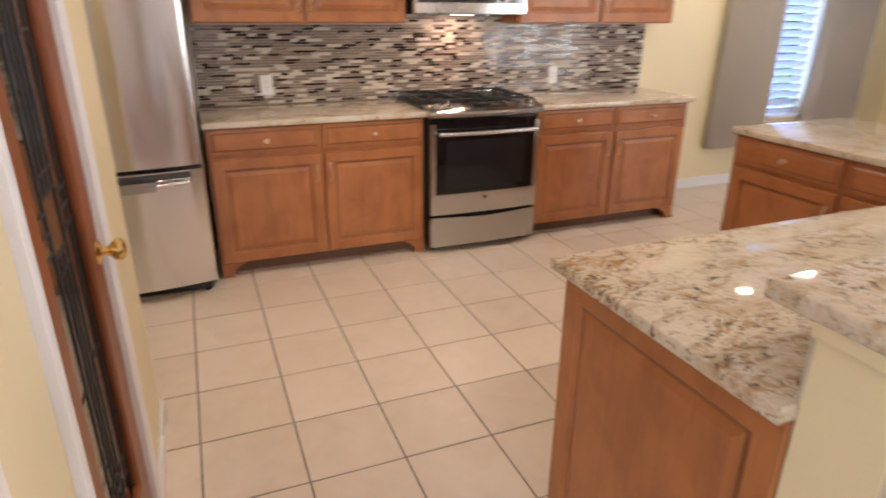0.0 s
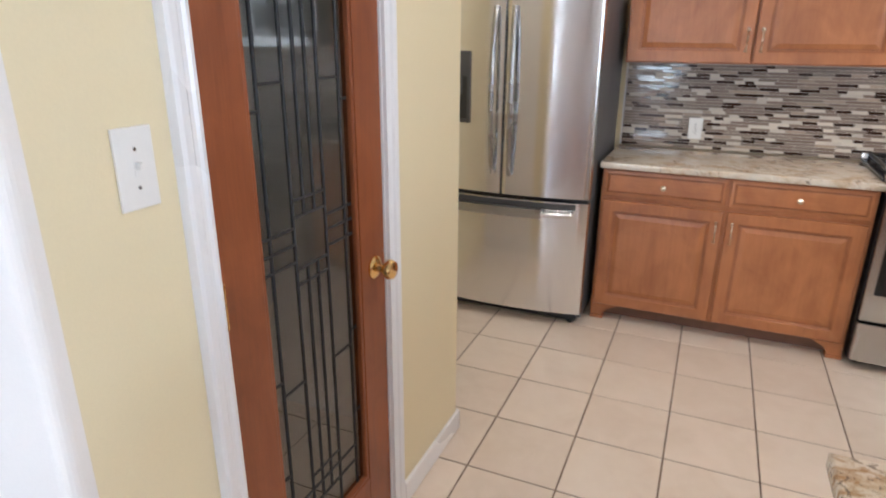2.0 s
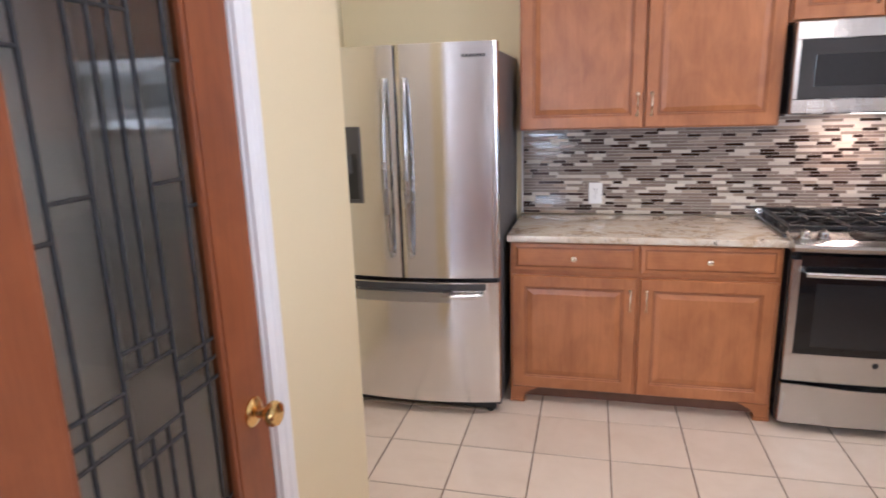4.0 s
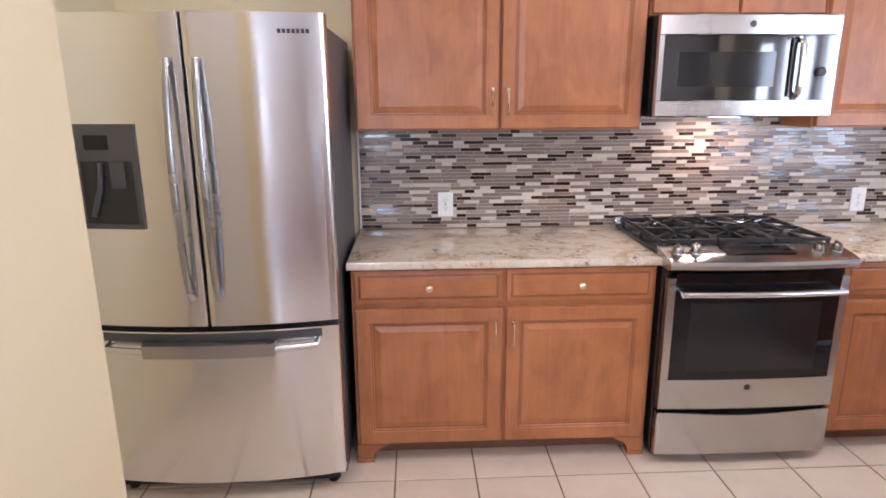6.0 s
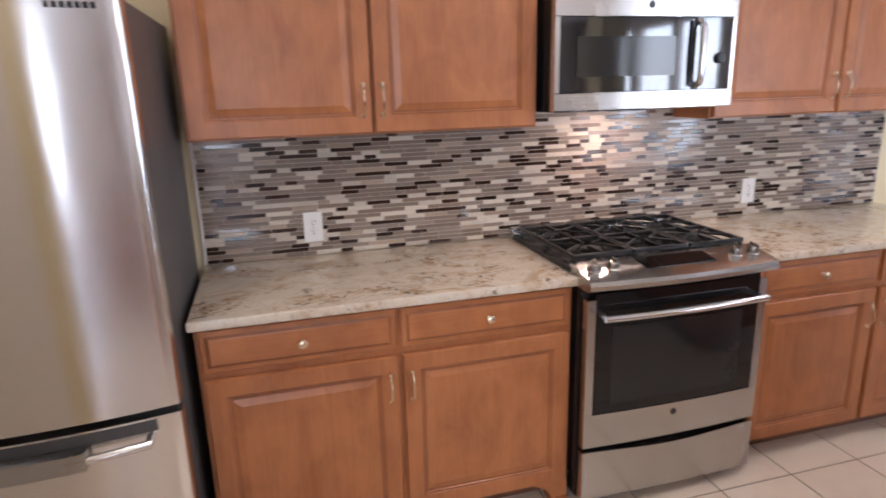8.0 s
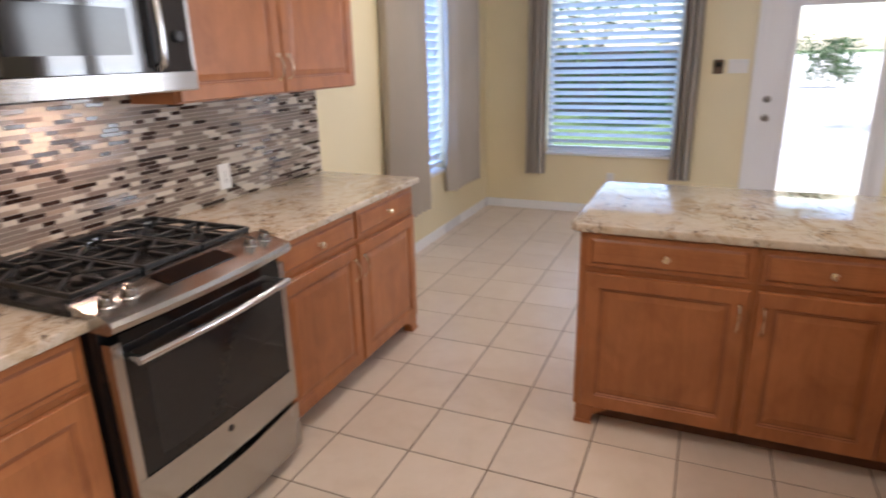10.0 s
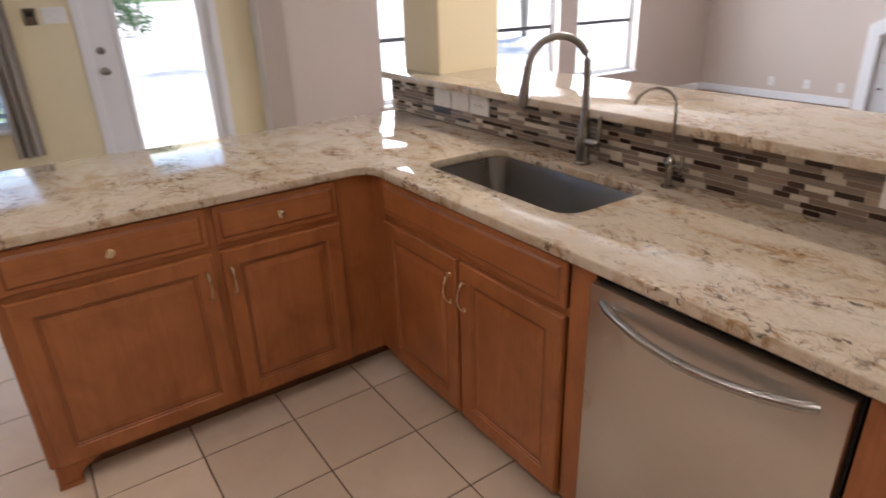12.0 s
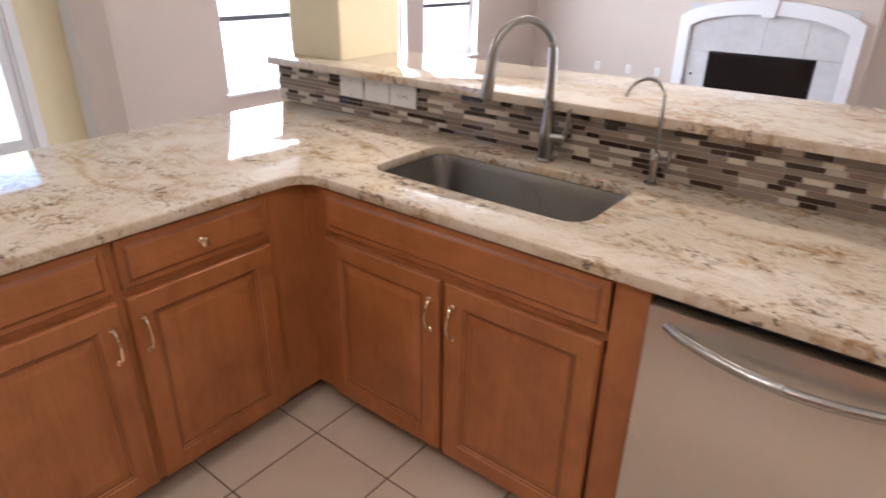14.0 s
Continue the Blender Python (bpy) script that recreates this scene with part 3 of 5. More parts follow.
def curtain(place, u0, u1, v0, v1, folds, label, seed):
    r = random.Random(seed)
    bm = bmesh.new()
    nu, nv = folds * 10, 14
    ph = [r.uniform(-0.5, 0.5) for _ in range(folds + 2)]
    rows = []
    for side in (0.0, 0.003):
        grid = []
        for j in range(nv + 1):
            v = v0 + (v1 - v0) * j / nv
            spread = 1.0 + 0.06 * (1 - j / nv)
            row = []
            for i in range(nu + 1):
                s = i / nu
                a = 2 * math.pi * folds * s + ph[int(s * folds)] * 0.4 + 0.25 * math.sin(3 * v + 7 * s)
                amp = 0.044 + 0.010 * math.sin(5 * s + seed)
                uc = (u0 + u1) / 2 + ((u0 + (u1 - u0) * s) - (u0 + u1) / 2) * spread
                row.append(bm.verts.new(place(uc + 0.006 * math.sin(2 * a), v, -0.075 + amp * math.sin(a) + side)))
            grid.append(row)
        rows.append(grid)
        for j in range(nv):
            for i in range(nu):
                bm.faces.new((grid[j][i], grid[j][i + 1], grid[j + 1][i + 1], grid[j + 1][i]))
    g0, g1 = rows
    for j in range(nv):
        for i in (0, nu):
            bm.faces.new((g0[j][i], g0[j + 1][i], g1[j + 1][i], g1[j][i]))
    for i in range(nu):
        for j in (0, nv):
            bm.faces.new((g0[j][i], g0[j][i + 1], g1[j][i + 1], g1[j][i]))
    ob = part("curtain", bm, M_CURTAIN, None, "", True)
    return tagged(ob, label, "curtain", "grey curtains")


curtain(north, 3.975, 4.565, 0.36, 2.42, 7, "long grey woven curtain hanging beside the narrow window", 1)
curtain(north, 5.08, 5.72, 0.40, 2.42, 7, "long grey woven curtain hanging near the nook's corner", 2)
curtain(east_nook, 1.17, 1.36, 0.39, 2.42, 3, "narrow grey curtain gathered beside the wide window", 3)
curtain(east_nook, -0.20, -0.03, 0.39, 2.42, 3, "narrow grey curtain gathered towards the glass door", 4)
for place, a, b in ((north, 3.90, 5.80), (east_nook, -0.28, 1.44)):
    rod = thing("curtain_rod", "slim dark metal curtain rod above the window", "curtain rod", group="curtain rods")
    bm = bmesh.new()
    add_tube(bm, [place(a, 2.43, -0.075), place(b, 2.43, -0.075)], 0.011, 12)
    part("pole", bm, M_IRON, rod, "", True)
    for u in (a + 0.05, b - 0.05):
        bm = bmesh.new()
        place_box(bm, place, u - 0.012, u + 0.012, 2.41, 2.45, -0.085, 0.0, 0.003)
        part("bracket", bm, M_IRON, rod)

# ---- glass door to the garden ----
door = tagged(new("door_1"), "white garden door with one tall glass pane", "door", kind="structure")
bm = bmesh.new()
d0, d1, gl, gr = DR[0] + 0.02, DR[1] - 0.02, -1.577, -0.93
for a in ((d0, gl, 0.01, 2.04), (gr, d1, 0.01, 2.04), (gl, gr, 0.01, 0.26), (gl, gr, 1.90, 2.04)):
    place_box(bm, east_nook, *a, 0.02, 0.065)
part("door_slab", bm, M_TRIM, door)
bm = bmesh.new()
for a in ((gl - 0.03, gl + 0.012, 0.23, 1.93), (gr - 0.012, gr + 0.03, 0.23, 1.93), (gl, gr, 0.23, 0.272), (gl, gr, 1.888, 1.93)):
    place_box(bm, east_nook, *a, 0.008, 0.02, 0.004)
part("glazing_bead", bm, M_TRIM, door)
bm = bmesh.new()
place_box(bm, east_nook, gl, gr, 0.26, 1.90, 0.04, 0.046)
part("pane", bm, M_GLASS, door).visible_shadow = False
for z, big in ((0.975, True), (1.135, False)):
    bm = bmesh.new()
    mm = Matrix.Translation((XE + 0.02, -0.775, z)) @ pose(0, 0, 0, 0, -90, 0)
    add_lathe(bm, [(0.031, 0), (0.031, 0.008), (0.014, 0.012), (0.012, 0.03), (0.027, 0.045), (0.029, 0.06), (0.018, 0.068)] if big else [(0.03, 0), (0.03, 0.012), (0.02, 0.02), (0.008, 0.03)], mm, 20)
    part("door_handle" if big else "deadbolt", bm, M_NICKEL, door, "brushed nickel", True)
bm = bmesh.new()
for a in ((DR[0] - 0.07, DR[0], 0, 2.13), (DR[1], DR[1] + 0.07, 0, 2.13), (DR[0], DR[1], 2.06, 2.13)):
    place_box(bm, east_nook, *a, -0.016, 0.0, 0.004)
for a in ((DR[0], DR[0] + 0.02, 0, 2.06), (DR[1] - 0.02, DR[1], 0, 2.06), (DR[0] + 0.02, DR[1] - 0.02, 2.04, 2.06)):
    place_box(bm, east_nook, *a, 0.0, 0.14)
part("door_casing", bm, M_TRIM, door)

# ---- pantry door with leaded glass ----
pantry = tagged(new("door_2"), "red-brown oak pantry door with leaded glass", "door", kind="structure")
XF = -0.474
DY0, DY1, GY0, GY1, GZ0, GZ1 = -1.345, -0.705, -1.222, -0.832, 0.265, 1.90
for nm, a in (("stile", (DY0, GY0, 0.012, 2.03)), ("stile", (GY1, DY1, 0.012, 2.03)), ("rail", (GY0, GY1, 0.012, GZ0)), ("rail", (GY0, GY1, GZ1, 2.03))):
    part(nm, boxed(XF - 0.04, XF, a[0], a[1], a[2], a[3], bevel=0.003), M_DOORWOOD, pantry)
bm = bmesh.new()
for a in ((GY0, GY0 + 0.012, GZ0, GZ1), (GY1 - 0.012, GY1, GZ0, GZ1), (GY0, GY1, GZ0, GZ0 + 0.012), (GY0, GY1, GZ1 - 0.012, GZ1)):
    add_box(bm, XF - 0.018, XF - 0.003, *a, bevel=0.004)
part("glazing_bead", bm, M_DOORWOOD, pantry)
part("pane", boxed(XF - 0.026, XF - 0.020, GY0, GY1, GZ0, GZ1), M_LEADGLASS, pantry, "smoky leaded glass pane").visible_shadow = False
V1, V2, V3, V4, V5, V6 = -1.167, -1.083, -1.040, -1.000, -0.957, -0.872
bm = bmesh.new()


def came_up(y, a, b):
    add_box(bm, XF - 0.0285, XF - 0.0165, y - 0.0035, y + 0.0035, a, b, 0.002, 1)


def came_across(z, a, b):
    add_box(bm, XF - 0.0280, XF - 0.0170, a, b, z - 0.0035, z + 0.0035, 0.002, 1)


for y in (V1, V2, V5, V6):
    came_up(y, GZ0, GZ1)
for y in (V3, V4):
    came_up(y, 1.155, 1.82)
    came_up(y, 0.36, 1.03)
for z in (1.82, 1.77, 0.41, 0.36):
    came_across(z, V1, V6)
for z in (1.73, 1.195, 1.155, 1.03, 0.992, 0.45):
    came_across(z, V2, V5)
for z in (1.66, 1.40, 0.78, 0.52):
    came_across(z, GY0, V1)
    came_across(z, V6, GY1)
for z in (1.452, 0.74):
    came_across(z, V1, V2)
    came_across(z, V5, V6)
for z in (1.132, 1.093, 1.052):
    came_across(z, GY0, V2)
    came_across(z, V5, GY1)
part("lead_came", bm, M_LEAD, pantry, "dark lead strips in a straight-lined pattern")
bm = bmesh.new()
mm = Matrix.Translation((XF, -0.764, 0.932)) @ pose(0, 0, 0, 0, 90, 0)
add_lathe(bm, [(0.033, 0), (0.033, 0.004), (0.026, 0.010), (0.013, 0.014), (0.011, 0.028), (0.018, 0.034), (0.027, 0.043), (0.0285, 0.052), (0.024, 0.062), (0.012, 0.067)], mm, 24)
part("door_knob", bm, M_BRASS, pantry, "polished brass knob", True)
for z in (0.25, 1.05, 1.82):
    bm = bmesh.new()
    for k in range(5):
        add_lathe(bm, [(0.0062, -0.0088), (0.0065, 0), (0.0062, 0.0088)], Matrix.Translation((XF + 0.007, DY0 - 0.002, z - 0.036 + 0.018 * k)), 12)
    add_box(bm, XF - 0.003, XF + 0.0015, DY0 - 0.012, DY0 + 0.012, z - 0.045, z + 0.045)
    part("hinge", bm, M_BRASS, pantry, "brass butt hinge", True)
bm = bmesh.new()
prof = [(0.0, 0.0), (0.0, 0.011), (0.010, 0.014), (0.016, 0.010), (0.026, 0.012), (0.034, 0.017), (0.050, 0.019), (0.058, 0.016), (0.063, 0.0)]
add_prism(bm, [(-0.47 + d, PD[0] - u) for u, d in prof], lambda u, v, d: (u, v, d), 2.11)
add_prism(bm, [(-0.47 + d, PD[1] + u) for u, d in prof], lambda u, v, d: (u, v, d), 2.11)
add_prism(bm, [(-0.47 + d, PD[2] + u) for u, d in prof], lambda u, v, d: (u, PD[0] + d, v), PD[1] - PD[0])
for a in ((-0.59, -0.47, PD[0], PD[0] + 0.005, 0, PD[2]), (-0.59, -0.47, PD[1] - 0.005, PD[1], 0, PD[2]), (-0.53, -0.517, PD[0] + 0.005, PD[0] + 0.02, 0, PD[2]), (-0.53, -0.517, PD[1] - 0.02, PD[1] - 0.005, 0, PD[2])):
    add_box(bm, *a)
part("door_casing", bm, M_TRIM, pantry, "white moulded casing")

# ---- wall plates ----


def wall_plate(m, w, h, label, toggles=0, sockets=0, group="wall plates", name="outlet"):
    """A plate on a wall; local x to the side, z up, the face looks to -y."""
    o = thing(name, label, "outlet" if sockets else "switch", m, group)
    part("plate", boxed(-w / 2, w / 2, -0.006, 0.0, -h / 2, h / 2, bevel=0.0025), M_PLASTIC, o)
    wide = w > h
    for i in range(max(toggles, sockets)):
        n = max(toggles, sockets)
        c = (i - (n - 1) / 2) * 0.039
        if sockets:
            bm = bmesh.new()
            cx, cz = (c, 0) if wide else (0, c)
            add_lathe(bm, [(0.0165, 0), (0.0165, 0.0015), (0.015, 0.0022)], Matrix.Translation((cx, -0.0058, cz)) @ pose(0, 0, 0, 90), 20)
            f = part("socket", bm, M_PLASTIC, o)
            bm = bmesh.new()
            for dx, dz, a, b in ((-0.006, 0.004, 0.0012, 0.005), (0.006, 0.004, 0.0012, 0.004), (0, -0.008, 0.0025, 0.0025)):
                if wide:
                    dx, dz, a, b = dz, dx, b, a
                add_box(bm, cx + dx - a, cx + dx + a, -0.0086, -0.0079, cz + dz - b, cz + dz + b)
            part("slot", bm, M_SLOT, f)
        else:
            bm = bmesh.new()
            add_box(bm, c - 0.005, c + 0.005, -0.0068, -0.0055, -0.012, 0.012)
            add_box(bm, c - 0.004, c + 0.004, -0.018, -0.006, 0.0, 0.010, 0.0015)
            part("toggle", bm, M_PLASTIC, o)
    for dz in ((0.03, -0.03) if toggles or not sockets else (0,)):
        bm = bmesh.new()
        add_lathe(bm, [(0.0032, 0), (0.0028, 0.0012)], Matrix.Translation((0, -0.006, dz)) @ pose(0, 0, 0, 90), 10)
        part("screw", bm, M_NICKEL, o)
    return o


wall_plate(pose(-0.47, -1.493, 1.349, 0, 0, 90), 0.072, 0.128, "white light switch plate on the yellow wall", toggles=1, name="light_switch", group="light switches")
TF = 1.7955
wall_plate(pose(0.252, TF, 1.035), 0.076, 0.122, "white double socket on the mosaic backsplash", sockets=2)
wall_plate(pose(2.372, TF, 1.035), 0.076, 0.122, "white double socket on the mosaic backsplash", sockets=2)
BF = -1.8285
for xc, sw, tg in ((2.950, 0, 0), (2.801, 0, 0), (2.655, 2, 0), (0.951, 0, 1), (0.795, 2, 0)):
    wall_plate(pose(xc, BF, 1.030, 0, 0, 180), 0.138, 0.086, "wide cream plate on the bar's mosaic backsplash", toggles=tg, sockets=sw, group="bar plates")
wall_plate(pose(XE, 0.52, 0.36, 0, 0, -90), 0.072, 0.115, "white socket low on the yellow nook wall", sockets=2)
for xc in (4.86, 4.40, 3.99):
    wall_plate(pose(xc, YS - 0.4, 0.22, 0, 0, 180), 0.072, 0.115, "white socket low on the living room wall", sockets=2, group="living room sockets")
th = thing("thermostat", "small bronze thermostat on the yellow wall", "thermostat", pose(XE, -0.354, 1.413, 0, 0, -90))
part("case", boxed(-0.042, 0.042, -0.028, 0, -0.06, 0.06, bevel=0.006), plain("bronze_case", (0.11, 0.075, 0.045), 0.35, 0.3), th)
part("display", boxed(-0.028, 0.028, -0.0295, -0.027, 0.0, 0.04, bevel=0.001), M_BLACKGLASS, th)
wall_plate(pose(XE, -0.515, 1.415, 0, 0, -90), 0.165, 0.118, "wide white switch plate beside the garden door", toggles=3, name="light_switch", group="light switches")

# ---- refrigerator ----
fr = thing("refrigerator", "stainless french door refrigerator standing beside the counter", "refrigerator")
FX0, FX1, FXC = -1.135, -0.197, -0.666
part("body", boxed(FX0 + 0.004, FX1 - 0.004, 1.062, 1.775, 0.03, 1.80, bevel=0.006), M_FRIDGESIDE, fr, "dark grey textured cabinet")


def fr_y(x):
    s = (x - FXC) / (FX1 - FXC)
    return 1.0 - 0.052 * (1 - s * s)


def curved_door(x0, x1, z0, z1):
    pts = [(x0 + (x1 - x0) * i / 14, fr_y(x0 + (x1 - x0) * i / 14)) for i in range(15)]
    r = 0.007
    out = [(x0, 1.052), (x0, pts[0][1] + r)] + [(x0 + r * 0.3, pts[0][1] + r * 0.3)] + [(x0 + r, fr_y(x0 + r))] + pts[1:-1] + [(x1 - r, fr_y(x1 - r)), (x1 - r * 0.3, pts[-1][1] + r * 0.3), (x1, pts[-1][1] + r), (x1, 1.052)]
    bm = bmesh.new()
    add_prism(bm, out, lambda u, v, d: (u, v, z0 + d), z1 - z0)
    return bm


ld = part("door", curved_door(FX0, FXC - 0.004, 0.735, 1.835), M_FRIDGE, fr, "brushed steel upper door with a dispenser", True)
rd = part("door", curved_door(FXC + 0.004, FX1, 0.735, 1.835), M_FRIDGE, fr, "brushed steel upper door", True)
fz = part("freezer_drawer", curved_door(FX0, FX1, 0.075, 0.712), M_FRIDGE, fr, "brushed steel freezer drawer", True)
part("gasket", boxed(FX0 + 0.01, FX1 - 0.01, 1.03, 1.064, 0.08, 1.82), M_DKPL, fr)
for d, x, lean in ((ld, FXC - 0.048, -1), (rd, FXC + 0.048, 1)):
    pts = []
    for i in range(15):
        s = i / 14
        pts.append((x + lean * 0.004 * math.sin(math.pi * s), fr_y(x) - 0.012 - 0.046 * math.sin(math.pi * s) ** 0.55, 0.845 + 0.84 * s))
    bm = bmesh.new()
    add_tube(bm, pts, 0.0135, 12)
    part("handle", bm, M_HANDLE, d, "long bowed steel handle", True)
bm = bmesh.new()
pts = []
for i in range(17):
    s = i / 16
    x = FX0 + 0.075 + (FX1 - FX0 - 0.15) * s
    pts.append((x, fr_y(x) - 0.040, 0.655 - 0.008 * math.sin(math.pi * s)))
add_tube(bm, pts, 0.0125, 12)
for x in (FX0 + 0.082, FX1 - 0.082):
    add_tube(bm, [(x, fr_y(x) + 0.004, 0.662), (x, fr_y(x) - 0.040, 0.656)], 0.011, 10)
part("handle", bm, M_CHROME, fz, "wide bowed steel handle", True)
bm = bmesh.new()
add_prism(bm, [(FXC + u, fr_y(FXC + u) - 0.055 - k) for k, us in ((0.0, [-0.24 + 0.48 * i / 8 for i in range(9)]), (-0.04, [0.24 - 0.48 * i / 8 for i in range(9)])) for u in us], lambda u, v, d: (u, v, 0.628 + d), 0.05)
part("grip_plate", bm, M_STEEL_D, fz, "grey curved grip plate", True)
bm = bmesh.new()
add_prism(bm, [(FX0 + 0.06 + 0.815 * i / 10, fr_y(FX0 + 0.06 + 0.815 * i / 10) - 0.0015) for i in range(11)] + [(FX1 - 0.06, 1.02), (FX0 + 0.06, 1.02)], lambda u, v, d: (u, v, 0.672 + d), 0.034)
part("recess", bm, M_GREYPL, fz, "dark finger recess")
DX0, DX1, DZ0, DZ1 = -1.083, -0.856, 1.105, 1.472


def disp_y(x, k=0.0):
    return fr_y(DX0) + (fr_y(DX1) - fr_y(DX0)) * (x - DX0) / (DX1 - DX0) - k


bm = bmesh.new()
for x0, x1, z0, z1 in ((DX0, DX1, 1.345, DZ1), (DX0, DX0 + 0.018, DZ0, 1.345), (DX1 - 0.018, DX1, DZ0, 1.345), (DX0 + 0.018, DX1 - 0.018, DZ0, DZ0 + 0.018)):
    add_prism(bm, [(x0, disp_y(x0, 0.009)), (x1, disp_y(x1, 0.009)), (x1, disp_y(x1, -0.02)), (x0, disp_y(x0, -0.02))], lambda u, v, d: (u, v, z0 + d), z1 - z0)
dp = part("dispenser", bm, M_GREYPL, ld, "grey water and ice dispenser")
bm = bmesh.new()
add_prism(bm, [(DX0 + 0.018, disp_y(DX0 + 0.018, 0.004)), (DX1 - 0.018, disp_y(DX1 - 0.018, 0.004)), (DX1 - 0.018, disp_y(DX1 - 0.018, -0.01)), (DX0 + 0.018, disp_y(DX0 + 0.018, -0.01))], lambda u, v, d: (u, v, DZ0 + 0.018 + d), 1.345 - DZ0 - 0.018)
part("dispenser_cavity", bm, M_DKPL, ld, "black dispenser recess")
bm = bmesh.new()
add_box(bm, -1.035, -0.925, disp_y(-0.98, 0.013), disp_y(-0.98, 0.004), 1.385, 1.435, 0.002)
part("dispenser_display", bm, M_BLACKGLASS, ld, "small black display")
bm = bmesh.new()
add_box(bm, -0.955, -0.905, disp_y(-0.93, 0.016), disp_y(-0.93, 0.0), 1.25, 1.345, 0.006)
add_tube(bm, [(-0.99, disp_y(-0.99, 0.010), 1.34), (-1.0, disp_y(-1.0, 0.012), 1.25), (-1.035, disp_y(-1.03, 0.012), 1.15)], 0.010, 8)
part("dispenser_spout", bm, plain("charcoal_plastic", (0.07, 0.07, 0.073), 0.4, vary=0.06, bump=0.05), ld)
bm = bmesh.new()
for i in range(7):
    x = -0.352 + 0.0155 * i
    add_box(bm, x, x + 0.011, fr_y(x) - 0.0015, fr_y(x) + 0.002, 1.768, 1.782)
part("maker_mark", bm, M_DKPL, rd, "row of small dark marks")
bm = bmesh.new()
add_box(bm, FX0 + 0.03, FX1 - 0.03, 1.04, 1.08, 0.015, 0.07, 0.004)
part("base_grille", bm, M_DKPL, fr)
for x in (FX0 + 0.06, FX1 - 0.06):
    bm = bmesh.new()
    add_lathe(bm, [(0.02, 0), (0.02, 0.012), (0.009, 0.014), (0.009, 0.04)], Matrix.Translation((x, 1.06, 0)), 12)
    part("foot", bm, M_DKPL, fr)
for x in (FX0 + 0.05, FX1 - 0.05):
    part("hinge_cover", boxed(x - 0.035, x + 0.035, 1.03, 1.14, 1.80, 1.83, bevel=0.006), M_DKPL, fr)

# ---- cabinets ----
YC = 1.185
base_cabinet(pose(-0.165, YC, 0), 1.265, [(0.012, 0.622), (0.638, 1.252)], [(0.012, 0.622, 1), (0.638, 1.252, 1)],
             "reddish maple base cabinet with two doors beside the refrigerator", depth=0.6)
base_cabinet(pose(1.888, YC, 0), 1.262, [(0.015, 0.622), (0.645, 1.250)], [(0.015, 0.622, 1), (0.645, 1.250, 1)],
             "reddish maple base cabinet between oven and breakfast nook", depth=0.6, feet=(0, 1), end_panel=1)
pen = base_cabinet(pose(2.515, 0.095, 0, 0, 0, -90), 1.255, [(0.018, 0.628), (0.652, 1.112)], [(0.018, 0.628, 1), (0.652, 1.112, 1)],
                   "reddish maple peninsula cabinet with two unequal doors", depth=0.58, feet=(1, 0), end_panel=-1)
part("filler", boxed(1.118, 1.30, -0.001, 0.02, 0.086, 0.879), M_WOOD_V, pen)
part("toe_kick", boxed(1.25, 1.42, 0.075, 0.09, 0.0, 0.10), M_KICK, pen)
sk = base_cabinet(pose(2.495, -1.18, 0, 0, 0, 180), 1.11, [(0.085, 0.560), (0.580, 1.050)], [(0.085, 1.050, 0)],
                  "reddish maple sink cabinet with a long false drawer front", top=0.66, depth=0.6, feet=(0, 0))
part("filler", boxed(-0.03, 0.075, -0.001, 0.02, 0.086, 0.879), M_WOOD_V, sk)
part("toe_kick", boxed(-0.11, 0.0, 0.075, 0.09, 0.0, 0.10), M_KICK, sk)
part("filler", boxed(1.058, 1.14, -0.001, 0.02, 0.086, 0.879), M_WOOD_V, sk)
ep = thing("end_panel", "reddish maple end panel beside the dishwasher", "cabinet panel", pose(0, 0, 0))
part("post", boxed(0.630, 0.735, -1.835, -1.172, 0.0, 0.878, bevel=0.002), M_WOOD_V, ep)
q = panel_front(0.655, 0.878, 0, 0.0, 0, 0.014, DOOR_RINGS, (4, 6))
for v in q.verts:
    v.co = Vector((0.616 + v.co.y, -1.180 - v.co.x, v.co.z))
part("panel", q, [M_WOOD_V, M_GLAZE], ep)

upper_cabinet(pose(-0.158, 1.565, 1.41), 1.282, [(0.008, 0.636), (0.646, 1.274)], "reddish maple wall cabinet with two doors beside the refrigerator", depth=0.245)
upper_cabinet(pose(1.922, 1.565, 1.41), 1.315, [(0.010, 0.655), (0.668, 1.305)], "reddish maple wall cabinet with two doors near the nook", depth=0.245)
upper_cabinet(pose(1.132, 1.565, 1.895), 0.782, [(0.008, 0.387), (0.395, 0.774)], "short reddish maple wall cabinet above the microwave", h=0.435, depth=0.245)

# ---- countertops ----


